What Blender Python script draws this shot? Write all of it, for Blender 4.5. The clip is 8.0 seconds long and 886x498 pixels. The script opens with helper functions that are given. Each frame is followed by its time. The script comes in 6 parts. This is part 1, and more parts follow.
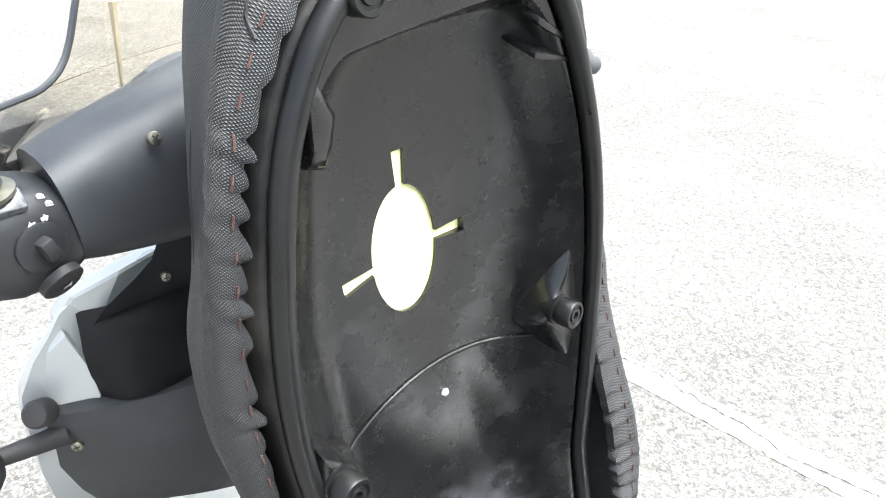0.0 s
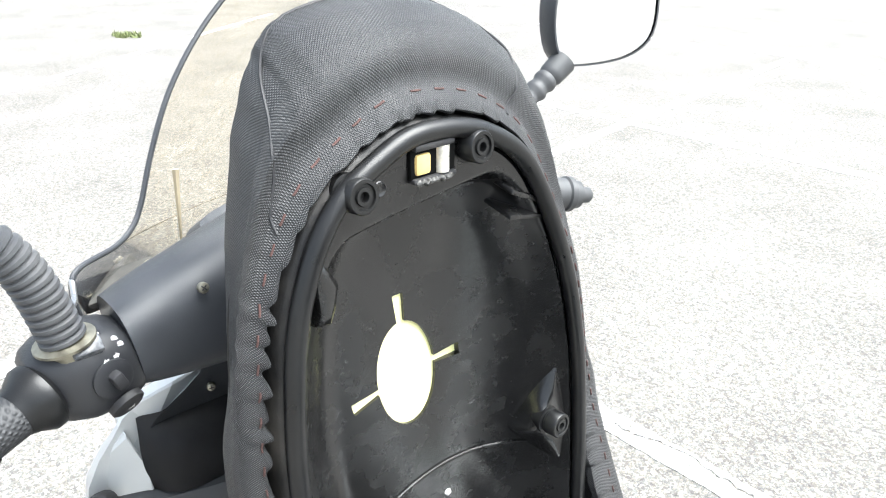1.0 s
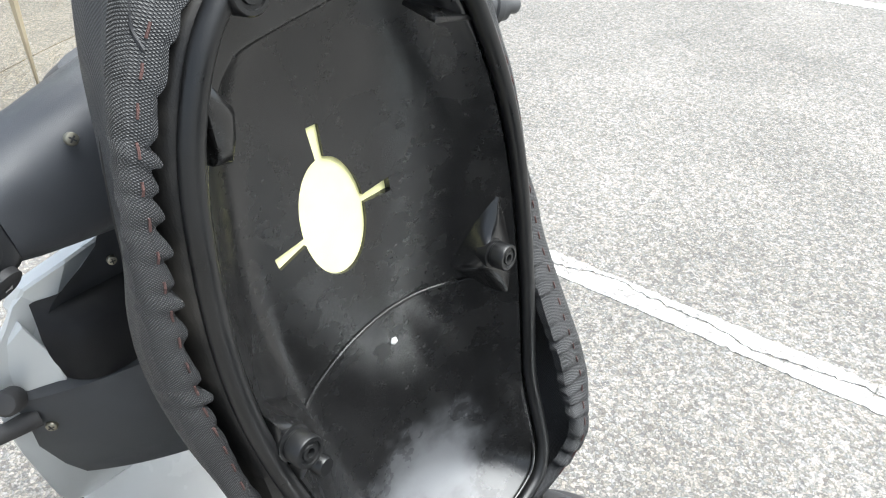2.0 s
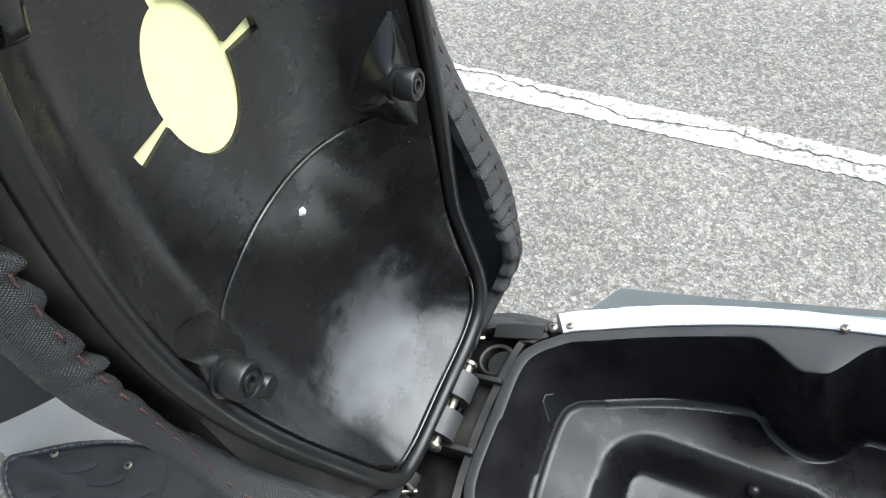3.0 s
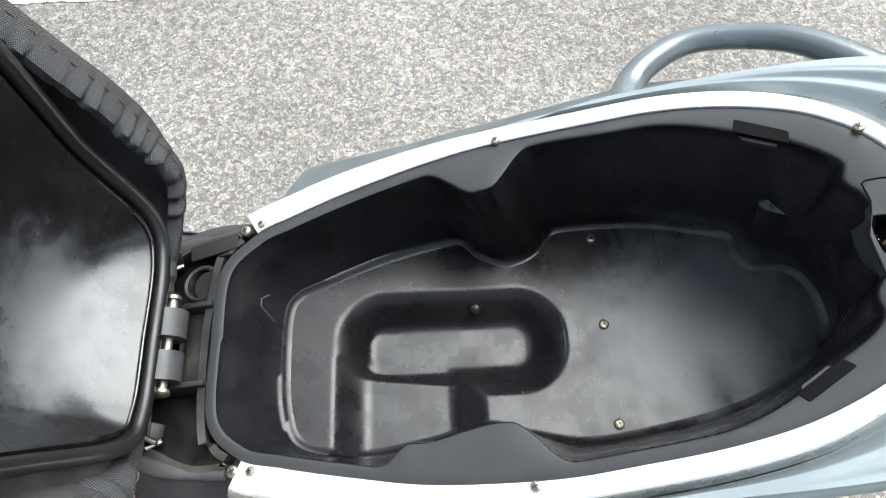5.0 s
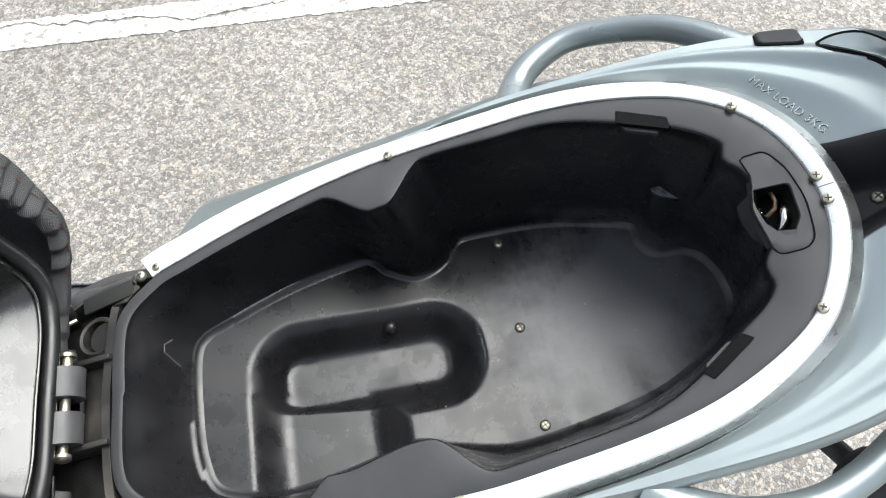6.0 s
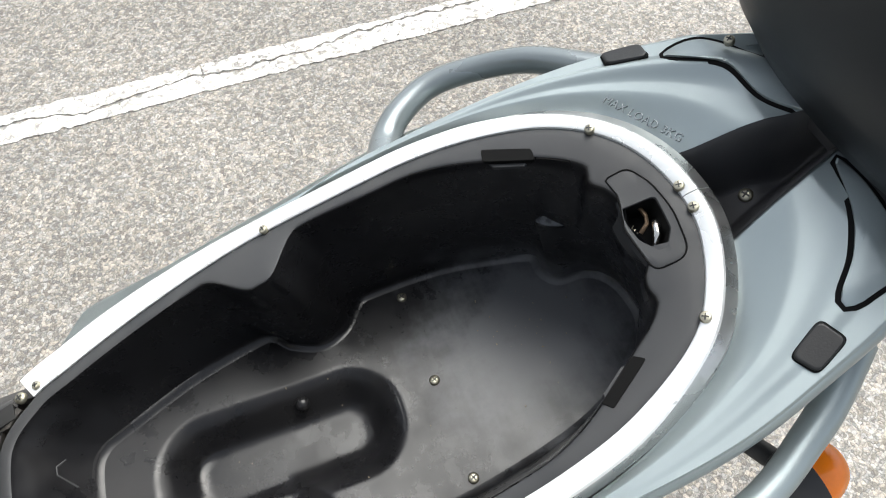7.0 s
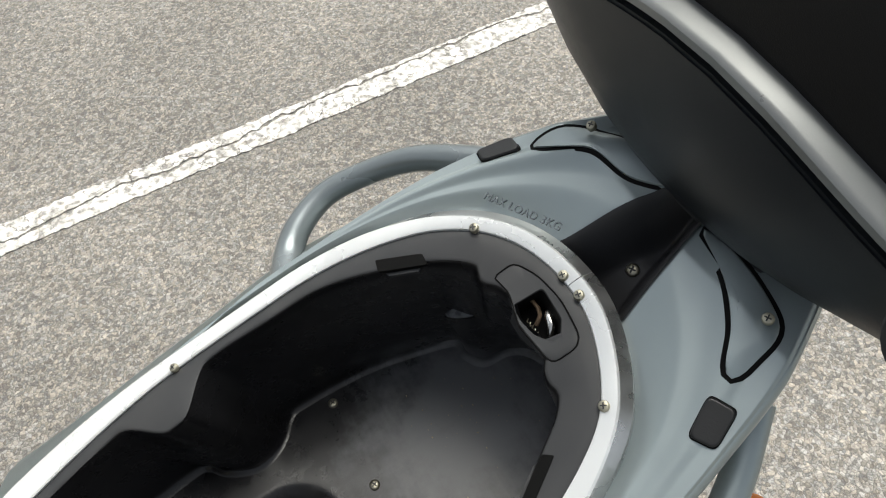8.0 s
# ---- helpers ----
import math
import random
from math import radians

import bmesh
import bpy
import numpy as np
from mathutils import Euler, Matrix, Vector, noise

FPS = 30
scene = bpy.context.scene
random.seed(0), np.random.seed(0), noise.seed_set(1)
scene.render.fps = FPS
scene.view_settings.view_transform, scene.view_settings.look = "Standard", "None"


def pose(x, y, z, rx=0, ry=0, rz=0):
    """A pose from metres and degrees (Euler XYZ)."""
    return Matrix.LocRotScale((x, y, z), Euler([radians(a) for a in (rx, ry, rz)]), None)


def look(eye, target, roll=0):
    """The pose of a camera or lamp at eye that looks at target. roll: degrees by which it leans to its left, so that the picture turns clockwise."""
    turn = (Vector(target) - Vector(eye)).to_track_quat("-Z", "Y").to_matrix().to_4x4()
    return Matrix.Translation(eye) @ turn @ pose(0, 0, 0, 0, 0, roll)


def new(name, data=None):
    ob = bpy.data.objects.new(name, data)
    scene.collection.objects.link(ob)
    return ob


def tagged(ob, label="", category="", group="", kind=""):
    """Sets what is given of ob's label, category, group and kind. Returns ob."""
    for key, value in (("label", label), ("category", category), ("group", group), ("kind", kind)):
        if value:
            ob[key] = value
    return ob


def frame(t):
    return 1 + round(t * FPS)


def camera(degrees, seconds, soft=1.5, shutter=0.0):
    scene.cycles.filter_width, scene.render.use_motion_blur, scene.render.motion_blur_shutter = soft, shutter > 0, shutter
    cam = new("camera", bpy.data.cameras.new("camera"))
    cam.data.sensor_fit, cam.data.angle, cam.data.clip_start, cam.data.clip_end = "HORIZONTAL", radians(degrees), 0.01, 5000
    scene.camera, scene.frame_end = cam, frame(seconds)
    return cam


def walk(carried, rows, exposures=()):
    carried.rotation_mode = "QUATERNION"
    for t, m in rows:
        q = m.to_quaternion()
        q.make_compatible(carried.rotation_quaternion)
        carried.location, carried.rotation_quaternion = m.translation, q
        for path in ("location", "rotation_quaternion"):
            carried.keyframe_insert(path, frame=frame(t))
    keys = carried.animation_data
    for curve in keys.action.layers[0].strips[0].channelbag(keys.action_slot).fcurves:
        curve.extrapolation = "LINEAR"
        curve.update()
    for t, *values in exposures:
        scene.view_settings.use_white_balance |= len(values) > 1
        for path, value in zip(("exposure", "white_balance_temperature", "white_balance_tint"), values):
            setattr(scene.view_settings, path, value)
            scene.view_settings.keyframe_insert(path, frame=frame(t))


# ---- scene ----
cam = camera(62.8, 8.0, 1.1)
PATH = [
    (0, (0.119, -0.337, 1.295), (-1.061, 0.939, 0.305), 2.2),
    (0.1, (0.129, -0.337, 1.310), (-1.077, 0.937, 0.350), 2.2),
    (0.2, (0.141, -0.333, 1.329), (-1.090, 0.933, 0.391), 2.0),
    (0.3, (0.156, -0.331, 1.348), (-1.108, 0.926, 0.440), 1.4),
    (0.4, (0.169, -0.334, 1.365), (-1.132, 0.919, 0.504), 0.7),
    (0.5, (0.175, -0.339, 1.376), (-1.152, 0.915, 0.559), 0.5),
    (1, (0.189, -0.352, 1.381), (-1.15, 0.881, 0.552), 0.2),
    (1.5, (0.177, -0.342, 1.357), (-1.083, 0.888, 0.408), -0.8),
    (1.7, (0.172, -0.335, 1.346), (-1.015, 0.9, 0.314), -1.3),
    (2.8, (0.07, -0.275, 1.29), (-0.601, 0.864, -0.21), -5.2),
    (3, (0.068, -0.269, 1.286), (-0.515, 0.839, -0.274), -5.7),
    (3.5, (0.083, -0.259, 1.28), (-0.315, 0.769, -0.389), -6.3),
    (4, (0.108, -0.253, 1.275), (-0.139, 0.728, -0.45), -5.9),
    (4.5, (0.13, -0.247, 1.276), (0.046, 0.709, -0.479), -2.7),
    (4.7, (0.139, -0.243, 1.277), (0.112, 0.706, -0.484), -1.4),
    (5.8, (0.174, -0.239, 1.265), (0.364, 0.732, -0.474), 1.9),
    (6, (0.178, -0.24, 1.265), (0.406, 0.734, -0.467), 2.6),
    (6.5, (0.206, -0.24, 1.259), (0.511, 0.755, -0.449), 1.9),
    (7, (0.235, -0.236, 1.256), (0.615, 0.799, -0.413), -0.9),
    (7.5, (0.267, -0.229, 1.281), (0.711, 0.843, -0.348), -3.5),
    (8, (0.3, -0.226, 1.286), (0.8, 0.864, -0.314), -6.0),
]
EXPOSURES = [(0.0, 3.06, 6200, 6), (1.7, 2.74, 6200, 6), (2.8, 2.2, 6050, 5), (3.5, 2.16, 6050, 5), (4.5, 2.28, 6150, 6), (6.0, 2.36, 6400, 7), (6.5, 2.32, 6500, 7), (7.5, 2.03, 6650, 7), (8.0, 1.75, 6800, 6)]
walk(cam, [(t, look(eye, target, roll)) for t, eye, target, roll in PATH], EXPOSURES)

# ---- light: bright overcast ----
world = bpy.data.worlds.new("overcast_sky")
scene.world = world
world.use_nodes = True
wn = world.node_tree
sky = wn.nodes.new("ShaderNodeTexSky")
sky.sky_type, sky.sun_disc = "NISHITA", False
sky.sun_elevation, sky.sun_rotation = radians(63), radians(54)
sky.air_density, sky.dust_density, sky.ozone_density = 1.0, 4.0, 0.3
back = wn.nodes["Background"]
back.inputs["Strength"].default_value = 0.058
veil = wn.nodes.new("ShaderNodeHueSaturation")
veil.inputs["Saturation"].default_value = 0.45
wn.links.new(sky.outputs["Color"], veil.inputs["Color"])
wn.links.new(veil.outputs["Color"], back.inputs["Color"])
sun = new("sun", bpy.data.lights.new("sun", "SUN"))
sun.data.energy, sun.data.angle, sun.data.color = 1.3, radians(56), (1.0, 0.99, 0.975)
sun.matrix_world = look((0, 0, 9), (-3.7, -2.7, 0))


# ---- materials ----
def material(name, colour, rough=0.5, metal=0.0, vary=0.25, scale=30.0, bump=0.0, bump_scale=200.0, dust=0.0, rough_vary=0.1):
    """A painted, moulded or cast surface: two scales of variation in tone, gloss and relief, with a little pale dust."""
    m = bpy.data.materials.new(name)
    m.use_nodes = True
    n, l = m.node_tree.nodes, m.node_tree.links
    p = n["Principled BSDF"]
    co = n.new("ShaderNodeTexCoord")
    big, fine = n.new("ShaderNodeTexNoise"), n.new("ShaderNodeTexNoise")
    big.inputs["Scale"].default_value, big.inputs["Detail"].default_value = scale, 5
    fine.inputs["Scale"].default_value, fine.inputs["Detail"].default_value = bump_scale, 4
    for t in (big, fine):
        l.new(co.outputs["Object"], t.inputs["Vector"])
    tone = n.new("ShaderNodeMapRange")
    tone.inputs["From Min"].default_value, tone.inputs["From Max"].default_value = 0.3, 0.7
    tone.inputs["To Min"].default_value, tone.inputs["To Max"].default_value = 1 - vary, 1 + vary
    l.new(big.outputs["Fac"], tone.inputs["Value"])
    mul = n.new("ShaderNodeMix")
    mul.data_type, mul.blend_type = "RGBA", "MULTIPLY"
    mul.inputs["Factor"].default_value = 1.0
    mul.inputs["A"].default_value = (*colour, 1)
    l.new(tone.outputs["Result"], mul.inputs["B"])
    out = mul.outputs["Result"]
    if dust:
        spread = n.new("ShaderNodeTexNoise")
        spread.inputs["Scale"].default_value, spread.inputs["Detail"].default_value = 14, 9
        l.new(co.outputs["Object"], spread.inputs["Vector"])
        fac = n.new("ShaderNodeMapRange")
        fac.inputs["From Min"].default_value, fac.inputs["From Max"].default_value = 0.5, 0.75
        fac.inputs["To Max"].default_value = dust
        l.new(spread.outputs["Fac"], fac.inputs["Value"])
        mix = n.new("ShaderNodeMix")
        mix.data_type = "RGBA"
        mix.inputs["B"].default_value = (0.32, 0.29, 0.25, 1)
        l.new(out, mix.inputs["A"])
        l.new(fac.outputs["Result"], mix.inputs["Factor"])
        out = mix.outputs["Result"]
    l.new(out, p.inputs["Base Color"])
    ro = n.new("ShaderNodeMapRange")
    ro.inputs["From Min"].default_value, ro.inputs["From Max"].default_value = 0.3, 0.7
    ro.inputs["To Min"].default_value, ro.inputs["To Max"].default_value = max(0.04, rough - rough_vary), min(1, rough + rough_vary)
    l.new(big.outputs["Fac"], ro.inputs["Value"])
    l.new(ro.outputs["Result"], p.inputs["Roughness"])
    p.inputs["Metallic"].default_value = metal
    if bump:
        b = n.new("ShaderNodeBump")
        b.inputs["Strength"].default_value, b.inputs["Distance"].default_value = bump, 0.0006
        l.new(fine.outputs["Fac"], b.inputs["Height"])
        l.new(b.outputs["Normal"], p.inputs["Normal"])
    return m


BUCKET = material("bucket_plastic", (0.008, 0.008, 0.009), 0.29, 0, 0.3, 16, 0.12, 900, 0.012, 0.10)
PAN = material("seat_pan_plastic", (0.006, 0.006, 0.0062), 0.26, 0, 0.3, 22, 0.12, 700, 0.012, 0.10)
PAN.node_tree.nodes["Principled BSDF"].inputs["Specular IOR Level"].default_value = 0.7
FLANGE = material("flange_plastic", (0.030, 0.031, 0.033), 0.55, 0, 0.10, 40, 0.10, 1500, 0.03)
MATTE = material("matte_black_plastic", (0.022, 0.022, 0.024), 0.58, 0, 0.2, 35, 0.3, 1200, 0.10)
DIRTY = material("dusty_black_plastic", (0.0084, 0.0081, 0.0078), 0.50, 0, 0.4, 45, 0.35, 600, 0.22)
COWL = material("satin_charcoal_plastic", (0.046, 0.049, 0.055), 0.42, 0, 0.1, 30, 0.35, 1600, 0.03)
RUBBER = material("black_rubber", (0.008, 0.0082, 0.0085), 0.36, 0, 0.15, 40, 0.15, 900, 0.02)
GREYRUBBER = material("weathered_grey_rubber", (0.060, 0.061, 0.063), 0.5, 0, 0.2, 40, 0.15, 900, 0.04)
RUBBER.node_tree.nodes["Principled BSDF"].inputs["Specular IOR Level"].default_value = 0.45
WHITE = material("silver_white_paint", (0.80, 0.81, 0.80), 0.30, 0.45, 0.04, 12, 0.03, 300, 0.0)
GREY = material("grey_metallic_paint", (0.315, 0.362, 0.37), 0.36, 0.5, 0.06, 10, 0.12, 2500, 0.0, 0.05)
SILVER = material("silver_paint", (0.62, 0.64, 0.64), 0.36, 0.3, 0.05, 10, 0.03, 500, 0.0)
CASE = material("charcoal_case_plastic", (0.010, 0.0125, 0.0148), 0.42, 0, 0.15, 12, 0.2, 1500, 0.0)
CASE.node_tree.nodes["Principled BSDF"].inputs["Specular IOR Level"].default_value = 0.38
LID = material("dull_black_lid_plastic", (0.006, 0.006, 0.0062), 0.62, 0, 0.2, 20, 0.3, 1400)
LID.node_tree.nodes["Principled BSDF"].inputs["Specular IOR Level"].default_value = 0.25
CASEBAND = material("grey_case_band", (0.20, 0.207, 0.204), 0.34, 0.4, 0.06, 14, 0.05, 900, 0.0)
ZINC = material("zinc_plated_steel", (0.36, 0.34, 0.27), 0.44, 0.95, 0.25, 120, 0.1, 600)
TRIMSIDE = material("brushed_silver_edge", (0.55, 0.55, 0.54), 0.30, 0.9, 0.08, 40, 0.1, 900)
# GREY darkened: shade on the right rail and lettering, put into the colour
GREY_SHADED = material("shaded_grey_metallic_paint", (0.19, 0.215, 0.225), 0.27, 0.55, 0.06, 10, 0.12, 2500, 0.0, 0.04)
KNUCKLE = material("worn_dark_grey_plastic", (0.042, 0.042, 0.043), 0.5, 0, 0.2, 60, 0.3, 900, 0.06)
TREAD = material("satin_footboard_plastic", (0.050, 0.052, 0.055), 0.38, 0, 0.2, 24, 0.15, 900, 0.04)
KNEE = material("grey_knee_plastic", (0.125, 0.130, 0.138), 0.48, 0, 0.1, 30, 0.3, 1500, 0.04)
STEEL = material("bright_steel", (0.72, 0.70, 0.66), 0.25, 1.0, 0.2, 90, 0.1, 500)
CREAM = material("cream_nylon", (0.72, 0.52, 0.20), 0.5, 0, 0.15, 60)
FOAM = material("pale_yellow_foam", (0.93, 0.90, 0.46), 0.9, 0, 0.06, 60, 0.4, 1200)
THREAD = material("rust_brown_thread", (0.085, 0.043, 0.038), 0.8, 0, 0.3, 200, 0.5, 3000)
MARK = material("white_print", (0.78, 0.78, 0.76), 0.6, 0, 0.1, 200)
RUST = material("greased_rusty_steel", (0.16, 0.11, 0.07), 0.4, 0.7, 0.5, 150, 0.4, 500)
WEED = material("green_weed", (0.17, 0.20, 0.08), 0.7, 0, 0.4, 40)


def smudged(m, low, high):
    """Handling marks: cloudy patches and fine scuffs that vary the gloss of a moulded plastic."""
    n, l = m.node_tree.nodes, m.node_tree.links
    p = n["Principled BSDF"]
    co = n.new("ShaderNodeTexCoord")
    cloud, scuff = n.new("ShaderNodeTexNoise"), n.new("ShaderNodeTexNoise")
    cloud.inputs["Scale"].default_value, cloud.inputs["Detail"].default_value, cloud.inputs["Roughness"].default_value = 24, 8, 0.65
    scuff.inputs["Scale"].default_value, scuff.inputs["Detail"].default_value = 160, 5
    mp = n.new("ShaderNodeMapping")
    mp.inputs["Scale"].default_value = (1.0, 0.18, 1.0)
    mp.inputs["Rotation"].default_value = (0, 0, 0.6)
    l.new(co.outputs["Object"], cloud.inputs["Vector"])
    l.new(co.outputs["Object"], mp.inputs["Vector"])
    l.new(mp.outputs["Vector"], scuff.inputs["Vector"])
    mix = n.new("ShaderNodeMix")
    mix.inputs["Factor"].default_value = 0.10
    l.new(cloud.outputs["Fac"], mix.inputs["A"])
    l.new(scuff.outputs["Fac"], mix.inputs["B"])
    out = n.new("ShaderNodeMapRange")
    out.inputs["From Min"].default_value, out.inputs["From Max"].default_value = 0.36, 0.64
    out.inputs["To Min"].default_value, out.inputs["To Max"].default_value = low, high
    l.new(mix.outputs["Result"], out.inputs["Value"])
    l.new(out.outputs["Result"], p.inputs["Roughness"])


BUCKET.node_tree.nodes["Principled BSDF"].inputs["Specular IOR Level"].default_value = 0.36
smudged(BUCKET, 0.17, 0.44)
smudged(PAN, 0.18, 0.34)


def scuff_sheen(m, place, reach, colour, cover, rough, turn):
    """Sky sheen painted as paler colour round a place, cloudy-edged, with fine scuff streaks."""
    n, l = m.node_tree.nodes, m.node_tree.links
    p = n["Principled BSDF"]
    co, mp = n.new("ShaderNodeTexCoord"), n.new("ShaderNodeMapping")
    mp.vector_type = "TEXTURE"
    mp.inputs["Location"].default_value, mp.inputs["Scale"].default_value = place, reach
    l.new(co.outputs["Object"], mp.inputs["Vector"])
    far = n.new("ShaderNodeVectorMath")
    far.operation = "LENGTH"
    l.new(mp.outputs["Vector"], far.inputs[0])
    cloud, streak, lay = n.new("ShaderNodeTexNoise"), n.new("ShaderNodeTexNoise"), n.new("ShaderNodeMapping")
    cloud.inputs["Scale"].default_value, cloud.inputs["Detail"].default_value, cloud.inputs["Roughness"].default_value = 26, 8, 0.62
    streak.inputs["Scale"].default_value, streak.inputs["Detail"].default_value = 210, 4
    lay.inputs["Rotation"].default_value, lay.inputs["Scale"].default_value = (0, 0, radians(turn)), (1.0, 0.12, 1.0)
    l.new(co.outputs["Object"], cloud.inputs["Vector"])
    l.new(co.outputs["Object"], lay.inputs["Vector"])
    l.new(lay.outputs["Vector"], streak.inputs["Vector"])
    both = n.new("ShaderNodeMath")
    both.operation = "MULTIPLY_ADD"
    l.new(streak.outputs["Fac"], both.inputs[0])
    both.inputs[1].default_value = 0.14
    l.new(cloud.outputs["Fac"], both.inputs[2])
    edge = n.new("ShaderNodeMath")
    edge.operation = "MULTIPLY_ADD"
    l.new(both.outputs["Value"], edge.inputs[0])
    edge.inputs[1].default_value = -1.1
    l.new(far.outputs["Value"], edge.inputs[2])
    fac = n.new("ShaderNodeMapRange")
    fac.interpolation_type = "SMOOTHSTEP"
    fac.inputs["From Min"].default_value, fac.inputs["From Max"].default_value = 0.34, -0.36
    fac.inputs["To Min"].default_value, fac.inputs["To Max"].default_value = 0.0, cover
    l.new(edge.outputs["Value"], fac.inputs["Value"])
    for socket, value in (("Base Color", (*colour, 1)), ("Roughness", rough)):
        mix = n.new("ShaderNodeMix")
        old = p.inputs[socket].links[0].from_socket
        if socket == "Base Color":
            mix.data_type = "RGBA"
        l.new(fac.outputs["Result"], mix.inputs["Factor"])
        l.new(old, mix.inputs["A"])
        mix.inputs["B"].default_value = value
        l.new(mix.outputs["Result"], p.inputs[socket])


# storage floor and pan scoop: reflected sky painted pale, over light scuffing
scuff_sheen(BUCKET, (0.432, 0.030, 0.628), (0.165, 0.150, 0.07), (0.140, 0.144, 0.152), 0.85, 0.40, 35)
scuff_sheen(PAN, (-0.140, -0.004, 0.755), (0.066, 0.100, 0.078), (0.15, 0.154, 0.162), 0.68, 0.34, 70)


def fabric():
    """Black vinyl with a fine woven grain."""
    m = material("woven_black_vinyl", (0.058, 0.059, 0.061), 0.50, 0, 0.15, 25)
    n, l = m.node_tree.nodes, m.node_tree.links
    p = n["Principled BSDF"]
    co = n.new("ShaderNodeUVMap")
    heights = []
    for turn in (45, -45):
        mp = n.new("ShaderNodeMapping")
        mp.inputs["Rotation"].default_value = (0, 0, radians(turn))
        w = n.new("ShaderNodeTexWave")
        w.wave_profile = "SIN"
        w.inputs["Scale"].default_value = 300
        l.new(co.outputs["UV"], mp.inputs["Vector"])
        l.new(mp.outputs["Vector"], w.inputs["Vector"])
        heights.append(w)
    mul = n.new("ShaderNodeMath")
    mul.operation = "MULTIPLY"
    l.new(heights[0].outputs["Fac"], mul.inputs[0])
    l.new(heights[1].outputs["Fac"], mul.inputs[1])
    b = n.new("ShaderNodeBump")
    b.inputs["Strength"].default_value, b.inputs["Distance"].default_value = 0.9, 0.0007
    l.new(mul.outputs["Value"], b.inputs["Height"])
    l.new(b.outputs["Normal"], p.inputs["Normal"])
    ramp = n.new("ShaderNodeMapRange")
    ramp.inputs["To Min"].default_value, ramp.inputs["To Max"].default_value = 0.30, 1.55
    l.new(mul.outputs["Value"], ramp.inputs["Value"])
    base = p.inputs["Base Color"].links[0].from_socket
    mix = n.new("ShaderNodeMix")
    mix.data_type, mix.blend_type = "RGBA", "MULTIPLY"
    mix.inputs["Factor"].default_value = 1
    l.new(base, mix.inputs["A"])
    l.new(ramp.outputs["Result"], mix.inputs["B"])
    l.new(mix.outputs["Result"], p.inputs["Base Color"])
    return m


# near-black for joints, and for recesses whose shade is put into the colour
DARK = material("joint_and_shade_black", (0.004, 0.004, 0.004), 0.7)
DARK.node_tree.nodes["Principled BSDF"].inputs["Specular IOR Level"].default_value = 0.1
FABRIC = fabric()
WORN_SHEEN = material("worn_and_sheen_grey", (0.13, 0.135, 0.145), 0.28, 0, 0.5, 160, 0.2, 400)


